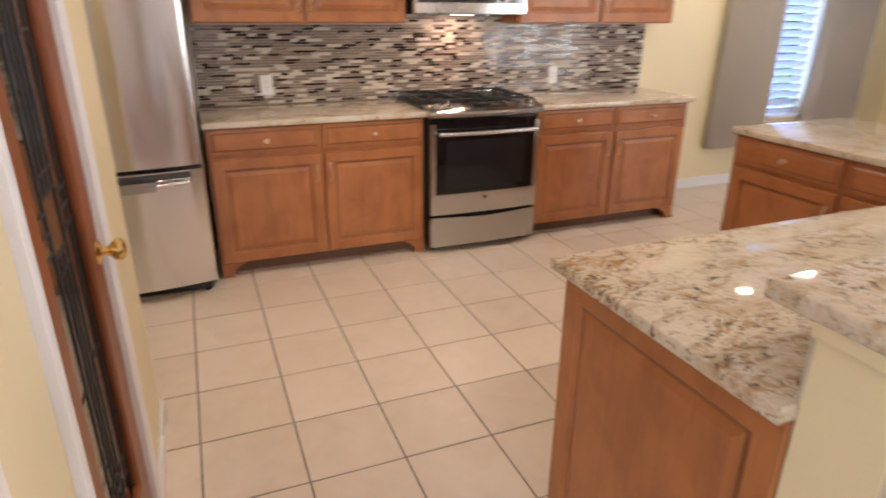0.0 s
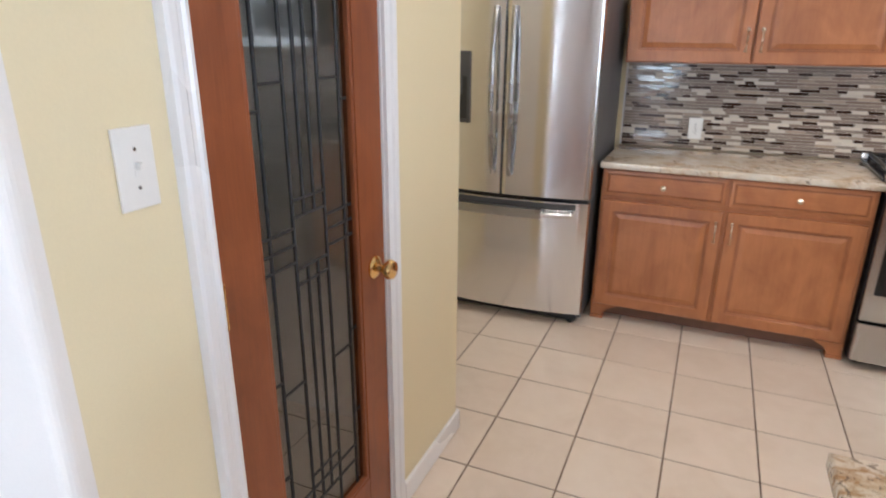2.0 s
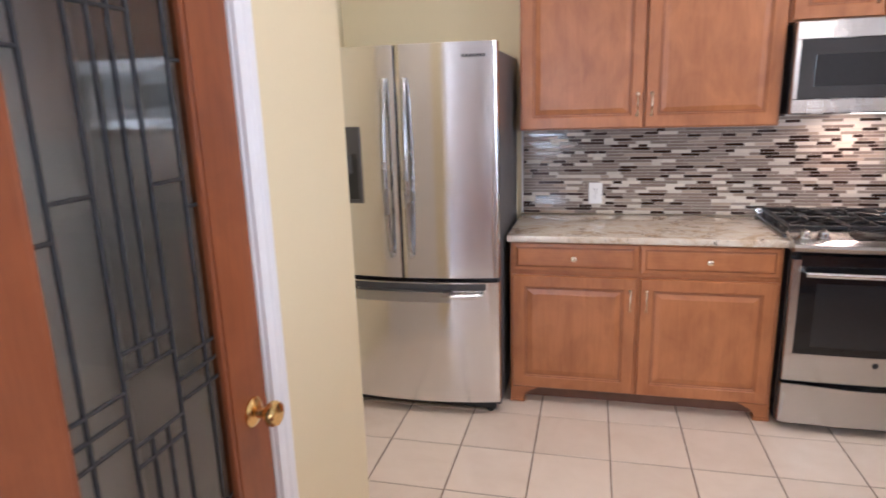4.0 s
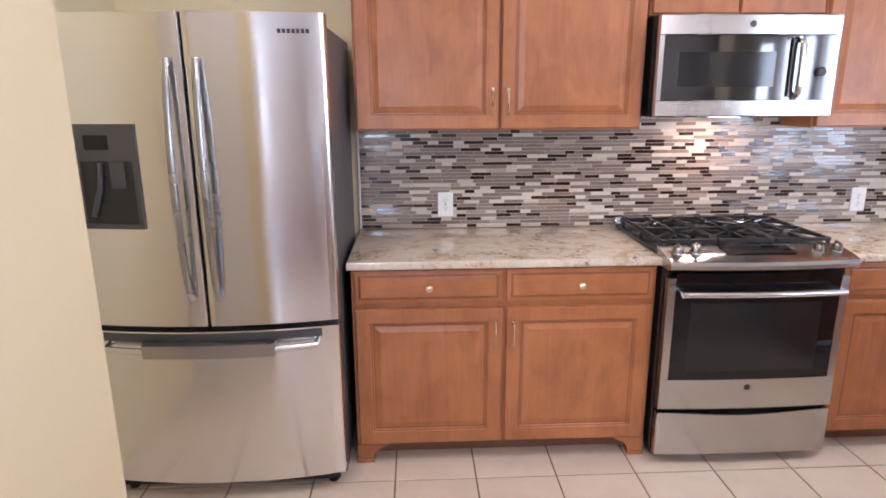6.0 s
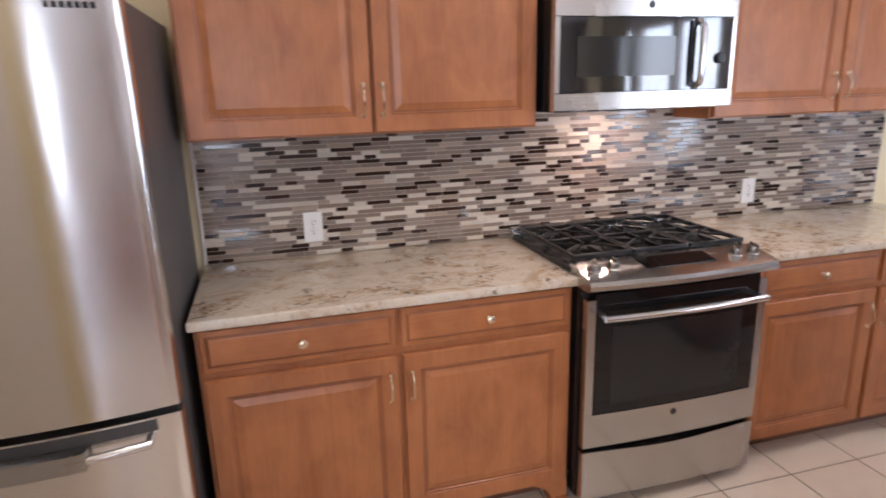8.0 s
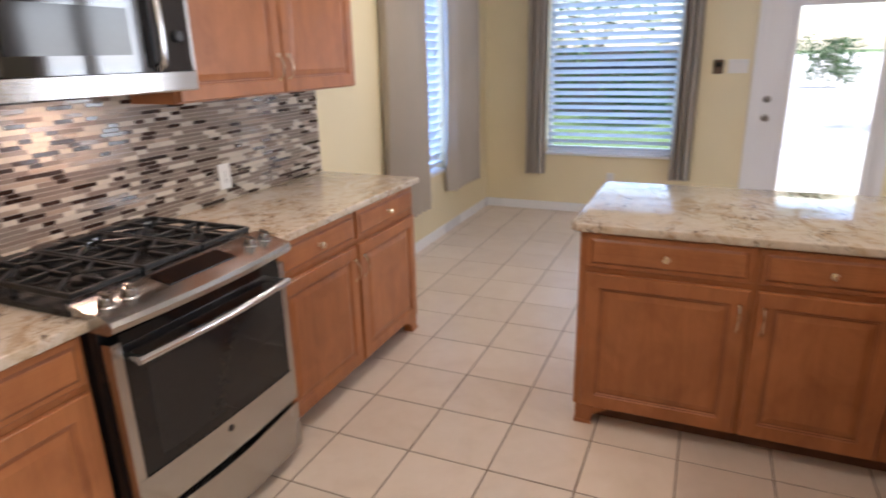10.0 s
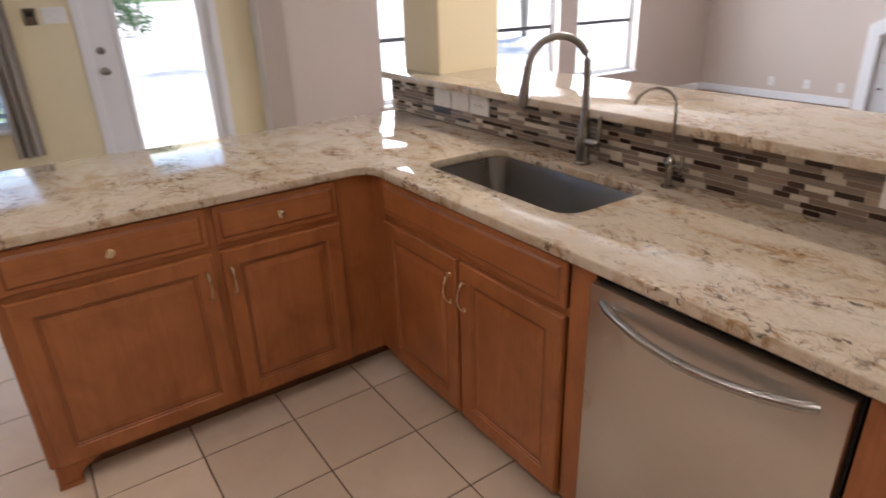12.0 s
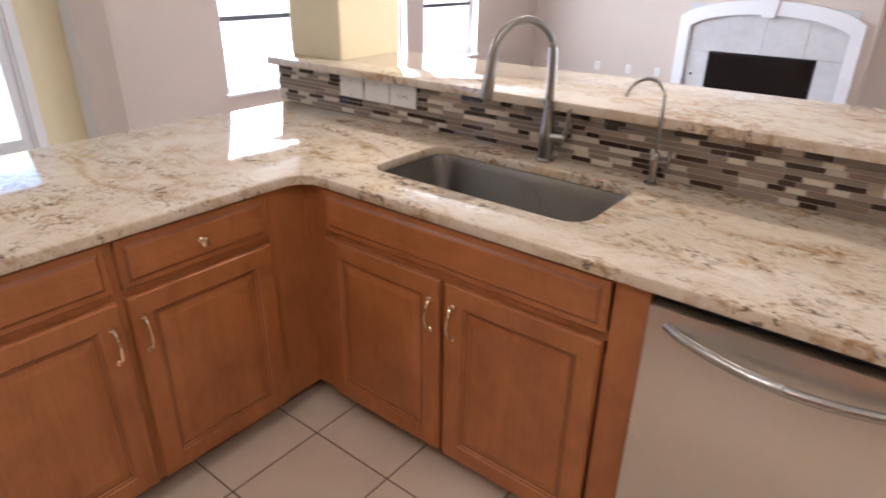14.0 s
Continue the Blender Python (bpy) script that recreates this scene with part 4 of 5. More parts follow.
def slab(outline, z0, z1, hole=None, bevel=0.006):
    bm = bmesh.new()
    loops = [outline] + ([hole] if hole else [])
    edges = []
    for lp in loops:
        vs = [bm.verts.new((x, y, z1)) for x, y in lp]
        edges += [bm.edges.new((vs[i], vs[(i + 1) % len(vs)])) for i in range(len(vs))]
    if hole:
        bmesh.ops.triangle_fill(bm, edges=edges, use_beauty=True)
    else:
        bm.faces.new(vs)
    r = bmesh.ops.extrude_face_region(bm, geom=bm.faces[:])
    bmesh.ops.translate(bm, verts=[g for g in r["geom"] if isinstance(g, bmesh.types.BMVert)], vec=(0, 0, z0 - z1))
    bmesh.ops.recalc_face_normals(bm, faces=bm.faces[:])
    rim = [e for e in bm.edges if len(e.link_faces) == 2 and e.calc_face_angle(0) > 0.9 and abs(e.verts[0].co.z - e.verts[1].co.z) < 1e-5]
    bmesh.ops.bevel(bm, geom=rim, offset=bevel, segments=3, profile=0.5, affect="EDGES")
    return bm


def round_rect(x0, x1, y0, y1, r, n=7):
    out = []
    for cx, cy, a0 in ((x1 - r, y1 - r, 0), (x0 + r, y1 - r, 90), (x0 + r, y0 + r, 180), (x1 - r, y0 + r, 270)):
        for i in range(n):
            a = radians(a0 + 90 * i / (n - 1))
            out.append((cx + r * math.cos(a), cy + r * math.sin(a)))
    return out


CB, CT = 0.881, 0.915
tagged(part("countertop", slab([(-0.178, 1.15), (1.108, 1.15), (1.108, 1.80), (-0.178, 1.80)], CB, CT), M_GRANITE, None, "", True), "cream granite countertop with brown veins beside the refrigerator", "countertop")
tagged(part("countertop", slab([(1.878, 1.15), (3.19, 1.15), (3.19, 1.80), (1.878, 1.80)], CB, CT), M_GRANITE, None, "", True), "cream granite countertop with brown veins near the nook", "countertop")
SX0, SX1, SY0, SY1 = 1.605, 2.362, -1.70, -1.325
inner = [(2.485 - 0.075 + 0.075 * math.cos(radians(90 - 15 * i)), -1.153 + 0.075 - 0.075 * math.sin(radians(90 - 15 * i))) for i in range(7)]
outline = [(0.585, -1.153)] + inner + [(2.485, 0.118), (2.51, 0.143), (3.355, 0.143), (3.38, 0.118), (3.38, -1.836), (0.585, -1.836)]
tagged(part("countertop", slab(outline, CB, CT, round_rect(SX0, SX1, SY0, SY1, 0.07)), M_GRANITE, None, "", True), "L-shaped cream granite countertop with the sink cut out", "countertop")
tagged(part("bar_top", slab([(0.572, -1.775), (3.45, -1.775), (3.45, -1.926), (3.117, -1.926), (3.117, -2.37), (0.572, -2.37)], 1.083, 1.117), M_GRANITE, None, "", True), "raised cream granite bar top on the half wall", "countertop")
bm = bmesh.new()
add_box(bm, 0.600, 3.11, -2.03, -1.993, 1.045, 1.082, 0.006)
add_box(bm, 0.598, 0.619, -1.99, -1.84, 1.045, 1.082, 0.006)
tagged(part("trim", bm, M_YELLOW), kind="structure")

# ---- sink, faucets ----
sink = thing("sink", "undermount stainless steel sink in the granite", "sink")
bm = bmesh.new()
rows = []
for grow, z in ((0.012, CB - 0.001), (0.004, CB - 0.001), (-0.004, CB - 0.03), (-0.016, 0.72), (-0.03, 0.69), (-0.06, 0.682)):
    rr = max(0.03, 0.07 + grow)
    rows.append([bm.verts.new((x, y, z)) for x, y in round_rect(SX0 - grow, SX1 + grow, SY0 - grow, SY1 + grow, rr)])
for a, b in zip(rows, rows[1:]):
    for i in range(len(a)):
        bm.faces.new((a[i], a[(i + 1) % len(a)], b[(i + 1) % len(a)], b[i]))
bm.faces.new(rows[-1])
outer = []
for grow, z in ((0.012, CB - 0.001), (0.014, 0.70), (-0.02, 0.672)):
    outer.append([bm.verts.new((x, y, z)) for x, y in round_rect(SX0 - grow, SX1 + grow, SY0 - grow, SY1 + grow, 0.08)])
for a, b in zip(outer, outer[1:]):
    for i in range(len(a)):
        bm.faces.new((a[i], b[i], b[(i + 1) % len(a)], a[(i + 1) % len(a)]))
bm.faces.new(outer[-1][::-1])
part("basin", bm, steel("satin_sink_steel", (0.29, 0.28, 0.27), 0.30, (900.0, 6.0, 6.0)), sink, "", True)
bm = bmesh.new()
add_lathe(bm, [(0.045, 0.0), (0.045, 0.004), (0.03, 0.005), (0.028, 0.002)], Matrix.Translation((1.98, -1.55, 0.6825)), 24)
part("drain", bm, M_CHROME, sink, "", True)

fa = thing("kitchen_faucet", "tall brushed nickel gooseneck faucet behind the sink", "faucet")
fx, fy = 1.965, -1.768
bm = bmesh.new()
add_lathe(bm, [(0.031, 0), (0.031, 0.006), (0.026, 0.012), (0.0255, 0.07), (0.027, 0.085), (0.024, 0.11), (0.0185, 0.15), (0.0155, 0.20)], Matrix.Translation((fx, fy, CT)), 24)
part("base", bm, M_NICKEL, fa, "", True)
ux, uy = 0.50, 0.866
pts = [(fx, fy, CT + 0.19), (fx, fy, CT + 0.32)]
R = 0.105
for i in range(1, 15):
    a = math.pi * i / 14
    s = R * (1 - math.cos(a))
    pts.append((fx + ux * s, fy + uy * s, CT + 0.345 + R * math.sin(a)))
bm = bmesh.new()
add_tube(bm, pts, [0.0155, 0.0145] + [0.013] * 14, 14)
part("spout", bm, M_NICKEL, fa, "", True)
e = Vector(pts[-1])
bm = bmesh.new()
add_tube(bm, [e + Vector((0, 0, 0.01)), e + Vector((0.004, 0.006, -0.04)), e + Vector((0.010, 0.016, -0.115)), e + Vector((0.011, 0.017, -0.125))], [0.0155, 0.0165, 0.021, 0.018], 16)
part("spray_head", bm, M_NICKEL, fa, "", True)
bm = bmesh.new()
add_lathe(bm, [(0.018, 0), (0.018, 0.045), (0.012, 0.052)], Matrix.Translation((fx - 0.02, fy, CT + 0.085)) @ pose(0, 0, 0, 0, -90, 0), 16)
add_tube(bm, [(fx - 0.06, fy, CT + 0.085), (fx - 0.075, fy + 0.004, CT + 0.12), (fx - 0.078, fy + 0.008, CT + 0.185)], [0.010, 0.009, 0.0075], 10)
part("lever", bm, M_NICKEL, fa, "", True)

f2 = thing("filter_faucet", "small brushed nickel drinking water faucet", "faucet")
gx, gy = 1.592, -1.765
bm = bmesh.new()
add_lathe(bm, [(0.022, 0), (0.022, 0.005), (0.013, 0.010), (0.011, 0.04), (0.014, 0.06), (0.015, 0.085), (0.010, 0.095), (0.006, 0.10)], Matrix.Translation((gx, gy, CT)), 18)
part("base", bm, M_NICKEL, f2, "", True)
pts = [(gx, gy, CT + 0.09), (gx, gy, CT + 0.24)]
for i in range(1, 13):
    a = math.radians(165) * i / 12
    s = 0.065 * (1 - math.cos(a))
    pts.append((gx + 0.6 * s, gy + 0.8 * s, CT + 0.25 + 0.065 * math.sin(a)))
bm = bmesh.new()
add_tube(bm, pts, 0.0052, 10)
part("spout", bm, M_NICKEL, f2, "", True)
bm = bmesh.new()
add_tube(bm, [(gx, gy, CT + 0.07), (gx - 0.045, gy, CT + 0.075)], 0.007, 10)
add_tube(bm, [(gx - 0.038, gy, CT + 0.05), (gx - 0.042, gy, CT + 0.105)], [0.006, 0.0075], 10)
part("lever", bm, M_NICKEL, f2, "", True)

# ---- dishwasher ----
dw = thing("dishwasher", "stainless dishwasher under the granite counter", "dishwasher")
part("tub", boxed(0.745, 1.350, -1.78, -1.19, 0.03, 0.872), M_DKPL, dw, "black tub casing")
dd = part("door", boxed(0.748, 1.347, -1.188, -1.150, 0.115, 0.858, bevel=0.005), plain("dishwasher_steel", (0.64, 0.615, 0.58), 0.30, 1.0, big=2.2, fine=40, vary=0.025, bump=0.0, rough_vary=0.03), dw, "brushed steel door", True)
bm = bmesh.new()
pts = []
for i in range(19):
    s = i / 18
    pts.append((0.800 + 0.505 * s, -1.152 - 0.0 + 0.048 * math.sin(math.pi * s) ** 0.6, 0.818 - 0.022 * math.sin(math.pi * s)))
add_tube(bm, pts, [0.010 + 0.002 * math.sin(math.pi * i / 18) for i in range(19)], 12)
part("handle", bm, M_HANDLE, dd, "bowed steel handle", True)
part("kick_plate", boxed(0.75, 1.345, -1.24, -1.225, 0.0, 0.11), M_DKPL, dw, "black kick plate")

# ---- range ----
rg = thing("gas_range", "stainless slide-in gas range with black cast-iron grates", "stove")
RX0, RX1 = 1.112, 1.872
part("body", boxed(RX0, RX1, 1.135, 1.79, 0.04, 0.912), M_BLACK, rg, "black enamelled body")
for x in (RX0 + 0.05, RX1 - 0.05):
    for y in (1.2, 1.72):
        bm = bmesh.new()
        add_lathe(bm, [(0.02, 0), (0.02, 0.01), (0.008, 0.012), (0.008, 0.045)], Matrix.Translation((x, y, 0)), 10)
        part("foot", bm, M_DKPL, rg)


def bowed(bm, x0, x1, prof, bulge, n=16, mi=0):
    """A (y, z) profile drawn along x, bowed forwards in the middle."""
    rows = []
    for i in range(n + 1):
        s = i / n
        b = bulge * (1 - (2 * s - 1) ** 2)
        rows.append([bm.verts.new((x0 + (x1 - x0) * s, y - b * k, z)) for y, z, k in prof])
    m = len(prof)
    for a, b in zip(rows, rows[1:]):
        for i in range(m):
            f = bm.faces.new((a[i], a[(i + 1) % m], b[(i + 1) % m], b[i]))
            f.material_index = mi
    bm.faces.new(rows[0][::-1])
    bm.faces.new(rows[-1])


bm = bmesh.new()
bowed(bm, RX0 - 0.006, RX1 + 0.006, [(1.215, 0.950, 0), (1.09, 0.928, 0.6), (1.066, 0.918, 1), (1.058, 0.905, 1), (1.060, 0.889, 1), (1.075, 0.880, 0.7), (1.215, 0.880, 0)], 0.024)
cp = part("control_panel", bm, M_STEEL, rg, "steel control panel", True)
bm = bmesh.new()
add_prism(bm, [(1.355, 1.190), (1.640, 1.190), (1.640, 1.105), (1.355, 1.105)], lambda u, v, d: (u, v, 0.928 + (v - 1.09) * 0.176 + 0.001 + d), 0.0035)
part("display", bm, M_BLACKGLASS, cp, "black glass display")
for x in (1.160, 1.236, 1.748, 1.824):
    bm = bmesh.new()
    mm = Matrix.Translation((x, 1.137, 0.936)) @ pose(0, 0, 0, 10)
    add_lathe(bm, [(0.026, 0), (0.026, 0.004), (0.0215, 0.007), (0.020, 0.026), (0.018, 0.031), (0.008, 0.033)], mm, 24)
    t = boxed(-0.004, 0.004, -0.020, 0.020, 0.02, 0.040, bevel=0.002)
    add_mesh(bm, t, 0, mm)
    part("knob", bm, M_NICKEL, cp, "turned steel knob", True)
part("cooktop", boxed(RX0 - 0.012, RX1 + 0.012, 1.212, 1.745, 0.914, 0.934, bevel=0.006), M_BLACK, rg, "glossy black cooktop")
bm = bmesh.new()
add_box(bm, RX0 - 0.01, RX1 + 0.01, 1.746, 1.79, 0.914, 0.962, 0.004)
add_box(bm, RX0 - 0.008, RX1 + 0.008, 1.722, 1.745, 0.934, 0.944, 0.003)
vt = part("rear_trim", bm, M_CHROME, rg, "steel rear vent trim", True)
for k in range(6):
    x = RX0 + 0.03 + k * 0.118
    part("vent", boxed(x, x + 0.10, 1.752, 1.784, 0.961, 0.9635), M_SLOT, vt)
for bx, by, r in ((1.27, 1.36, 0.042), (1.27, 1.60, 0.036), (1.492, 1.48, 0.05), (1.715, 1.36, 0.046), (1.715, 1.60, 0.036)):
    bm = bmesh.new()
    add_lathe(bm, [(r + 0.012, 0), (r + 0.010, 0.006), (r, 0.008), (r, 0.018), (r - 0.006, 0.024), (0.006, 0.026)], Matrix.Translation((bx, by, 0.933)), 24)
    part("burner", bm, M_IRON, rg, "black burner cap", True)
for k in range(3):
    a, b = RX0 + 0.012 + k * 0.2475, RX0 + 0.012 + k * 0.2475 + 0.241
    bm = bmesh.new()
    zt, zb, w = 0.972, 0.955, 0.0065
    for y in (1.232, 1.716):
        add_box(bm, a, b, y - w, y + w, zb, zt, 0.003, 1)
    for x in (a + w, b - w):
        add_box(bm, x - w, x + w, 1.232, 1.716, zb, zt, 0.003, 1)
    add_box(bm, a, b, 1.474 - w, 1.474 + w, zb, zt, 0.003, 1)
    xc = (a + b) / 2
    for y0, y1 in ((1.232, 1.335), (1.385, 1.474), (1.474, 1.575), (1.625, 1.716)):
        add_box(bm, xc - w, xc + w, y0, y1, zb + 0.002, zt + 0.003, 0.003, 1)
    for yc in (1.36, 1.60):
        for s in (-1, 1):
            add_tube(bm, [(xc + s * 0.03, yc, zt - 0.002), (xc + s * 0.115, yc - 0.07, zt - 0.004)], 0.0062, 6)
            add_tube(bm, [(xc + s * 0.03, yc, zt - 0.002), (xc + s * 0.115, yc + 0.07, zt - 0.004)], 0.0062, 6)
    for x in (a + w, b - w):
        for y in (1.238, 1.474, 1.71):
            add_box(bm, x - w, x + w, y - w, y + w, 0.933, zb, 0.001, 1)
    part("grate", bm, M_IRON, rg, "black cast-iron grate")
bm = bmesh.new()
bowed(bm, RX0 + 0.004, RX1 - 0.004, [(1.098, 0.262, 1), (1.094, 0.268, 1), (1.094, 0.398, 1), (1.130, 0.398, 0), (1.130, 0.262, 0)], 0.012)
bowed(bm, RX0 + 0.004, RX0 + 0.036, [(1.094, 0.398, 1), (1.094, 0.842, 1), (1.130, 0.842, 0), (1.130, 0.398, 0)], 0.0, 2)
bowed(bm, RX1 - 0.036, RX1 - 0.004, [(1.094, 0.398, 1), (1.094, 0.842, 1), (1.130, 0.842, 0), (1.130, 0.398, 0)], 0.0, 2)
od = part("oven_door", bm, M_STEEL, rg, "brushed steel oven door", True)
bm = bmesh.new()
bowed(bm, RX0 + 0.036, RX1 - 0.036, [(1.097, 0.399, 1), (1.097, 0.862, 1), (1.128, 0.862, 0), (1.128, 0.399, 0)], 0.011)
part("oven_glass", bm, M_BLACKGLASS, od, "black glass", True)
bm = bmesh.new()
bowed(bm, RX0 + 0.105, RX1 - 0.105, [(1.0924, 0.435, 1), (1.0925, 0.735, 1), (1.110, 0.735, 0), (1.110, 0.435, 0)], 0.0073)
part("oven_window", bm, M_SMOKE, od, "smoked inner window", True)
bm = bmesh.new()
hp = [(RX0 + 0.045 + (RX1 - RX0 - 0.09) * i / 16, 1.046 - 0.014 * math.sin(math.pi * i / 16), 0.788) for i in range(17)]
add_tube(bm, hp, 0.0135, 14)
for x in (hp[0][0] + 0.012, hp[-1][0] - 0.012):
    add_tube(bm, [(x, 1.10, 0.788), (x, 1.045, 0.788)], 0.011, 10)
part("handle", bm, M_CHROME, od, "bowed steel handle", True)
bm = bmesh.new()
add_lathe(bm, [(0.013, 0), (0.013, 0.002), (0.011, 0.003)], Matrix.Translation((1.486, 1.0835, 0.362)) @ pose(0, 0, 0, 90), 20)
part("badge", bm, M_DKPL, od, "small dark round badge", True)
bm = bmesh.new()
n = 16
front, back = [], []
for i in range(n + 1):
    s = i / n
    x = RX0 + 0.004 + (RX1 - RX0 - 0.008) * s
    zt = 0.246 - 0.014 * math.sin(math.pi * s) ** 2
    y = 1.094 - 0.012 * (1 - (2 * s - 1) ** 2)
    front.append((bm.verts.new((x, y, 0.048)), bm.verts.new((x, y, zt))))
    back.append((bm.verts.new((x, 1.13, 0.048)), bm.verts.new((x, 1.13, zt))))
for i in range(n):
    f0, f1, b0, b1 = front[i], front[i + 1], back[i], back[i + 1]
    bm.faces.new((f0[0], f1[0], f1[1], f0[1]))
    bm.faces.new((f0[1], f1[1], b1[1], b0[1]))
    bm.faces.new((f0[0], b0[0], b1[0], f1[0]))
    bm.faces.new((b0[0], b0[1], b1[1], b1[0]))
bm.faces.new((front[0][0], front[0][1], back[0][1], back[0][0]))
bm.faces.new((front[-1][0], back[-1][0], back[-1][1], front[-1][1]))
part("storage_drawer", bm, M_STEEL, rg, "brushed steel storage drawer", True)

# ---- microwave ----
mw = thing("microwave", "stainless over-the-range microwave under a short cabinet", "microwave")
MX0, MX1, MY, MZ0, MZ1 = 1.136, 1.912, 1.43, 1.466, 1.886
part("body", boxed(MX0 + 0.004, MX1 - 0.004, 1.462, 1.80, MZ0, MZ1), M_BLACK, mw, "black casing")
bm = bmesh.new()
bowed(bm, MX0, MX1, [(MY + 0.006, 1.803, 1), (MY, 1.806, 1), (MY, MZ1 - 0.006, 1), (MY + 0.006, MZ1, 1), (1.462, MZ1, 0), (1.462, 1.803, 0)], 0.006)
bowed(bm, MX0, MX1, [(MY + 0.006, MZ0, 1), (MY, MZ0 + 0.006, 1), (MY, 1.533, 1), (MY + 0.006, 1.536, 1), (1.462, 1.536, 0), (1.462, MZ0, 0)], 0.006)
for a, b in ((MX0, MX0 + 0.02), (MX1 - 0.016, MX1)):
    bowed(bm, a, b, [(MY + 0.002, 1.536, 1), (MY + 0.002, 1.803, 1), (1.462, 1.803, 0), (1.462, 1.536, 0)], 0.0, 1)
part("front_trim", bm, steel("microwave_steel", (0.60, 0.59, 0.58), 0.25), mw, "brushed steel bands", True)
bm = bmesh.new()
bowed(bm, MX0 + 0.02, MX1 - 0.016, [(MY + 0.002, 1.537, 1), (MY + 0.002, 1.802, 1), (1.461, 1.802, 0), (1.461, 1.537, 0)], 0.005)
md = part("door", bm, M_MWGLASS, mw, "black glass door", True)
bm = bmesh.new()
bowed(bm, 1.222, 1.640, [(MY - 0.0036, 1.592, 1), (MY - 0.0036, 1.735, 1), (MY + 0.01, 1.735, 0), (MY + 0.01, 1.592, 0)], 0.0)
part("door_window", bm, M_SMOKE, md, "smoked window", True)
bm = bmesh.new()
add_tube(bm, [(1.735, MY - 0.004, 1.79), (1.735, MY - 0.030, 1.775)] + [(1.735, MY - 0.034 - 0.004 * math.sin(math.pi * i / 8), 1.765 - 0.19 * i / 8) for i in range(9)] + [(1.735, MY - 0.030, 1.563), (1.735, MY - 0.004, 1.548)], 0.013, 12)
part("handle", bm, M_CHROME, md, "upright steel handle", True)
bm = bmesh.new()
add_box(bm, 1.700, 1.722, MY - 0.012, MY - 0.002, 1.55, 1.79, 0.004)
part("handle_back", bm, M_BLACK, md, "black handle strip")
bm = bmesh.new()
add_lathe(bm, [(0.020, 0), (0.020, 0.010), (0.016, 0.014)], Matrix.Translation((1.842, MY - 0.002, 1.652)) @ pose(0, 0, 0, 90), 22)
part("dial", bm, M_DKPL, mw, "dark dial", True)
bm = bmesh.new()
add_lathe(bm, [(0.013, 0), (0.013, 0.002), (0.011, 0.003)], Matrix.Translation((1.524, MY - 0.0058, 1.846)) @ pose(0, 0, 0, 90), 20)
part("badge", bm, M_GREYPL, mw, "small round badge", True)
bm = bmesh.new()
for k in range(2):
    add_box(bm, 1.22 + 0.32 * k, 1.50 + 0.32 * k, 1.55, 1.70, MZ0 - 0.004, MZ0 - 0.0005)
part("filter", bm, M_STEEL_D, mw, "mesh grease filter")
part("lamp_lens", boxed(1.45, 1.59, 1.57, 1.63, MZ0 - 0.0065, MZ0 - 0.0045), M_LAMP, mw, "lit cooktop lamp lens")

# ---- fireplace ----
fp = thing("fireplace", "white arched fireplace with grey marble and dark firebox", "fireplace")
bm = bmesh.new()
for a in ((1.63, 2.09, YS - 0.448, YS - 0.04, 0, 1.10), (3.26, 3.70, YS - 0.448, YS - 0.04, 0, 1.10), (2.09, 3.26, YS - 0.448, YS - 0.04, 0.594, 1.10), (1.63, 3.70, YS - 0.448, YS - 0.04, 1.10, H)):
    add_box(bm, *a)
part("chimney_breast", bm, M_PINK, fp, "beige plastered breast")
# marble slabs round the firebox, with thin joints
for a in ((1.80, 2.09, 0, 0.592), (3.26, 3.56, 0, 0.592), (1.80, 2.235, 0.595, 1.12), (2.238, 2.676, 0.595, 1.12), (2.679, 3.117, 0.595, 1.12), (3.12, 3.56, 0.595, 1.12)):
    part("marble_slab", boxed(a[0], a[1], YS - 0.039, YS - 0.015, a[2], a[3], bevel=0.002, seg=1), M_MARBLE, fp, "pale grey veined marble slab")
bm = bmesh.new()
FC = 2.68
out, inn = [], []
for i in range(21):
    s = -1 + 2 * i / 20
    out.append((FC + 0.965 * s, 0.885 + 0.30 * math.sqrt(max(0.0, 1 - (s * 0.95) ** 2))))
    inn.append((FC + 0.842 * s, 0.80 + 0.235 * math.sqrt(max(0.0, 1 - (s * 0.95) ** 2))))
full_o = [(FC - 0.965, 0.0)] + out + [(FC + 0.965, 0.0)]
full_i = [(FC - 0.842, 0.0)] + inn + [(FC + 0.842, 0.0)]
rows = []
for y in (YS + 0.035, YS - 0.038):
    rows.append(([bm.verts.new((u, y, v)) for u, v in full_o], [bm.verts.new((u, y, v)) for u, v in full_i]))
(fo, fi), (bo, bi) = rows
for i in range(len(fo) - 1):
    bm.faces.new((fo[i], fo[i + 1], fi[i + 1], fi[i]))
    bm.faces.new((bo[i], bi[i], bi[i + 1], bo[i + 1]))
    bm.faces.new((fo[i], bo[i], bo[i + 1], fo[i + 1]))
    bm.faces.new((fi[i], fi[i + 1], bi[i + 1], bi[i]))
part("surround", bm, M_TRIM, fp, "white arched surround")
bm = bmesh.new()
add_prism(bm, [(FC - 0.065, 1.005), (FC + 0.065, 1.005), (FC + 0.10, 1.25), (FC - 0.10, 1.25)], lambda u, v, d: (u, YS + 0.055 - d, v), 0.09)
part("keystone", bm, M_TRIM, fp, "white keystone")
bm = bmesh.new()
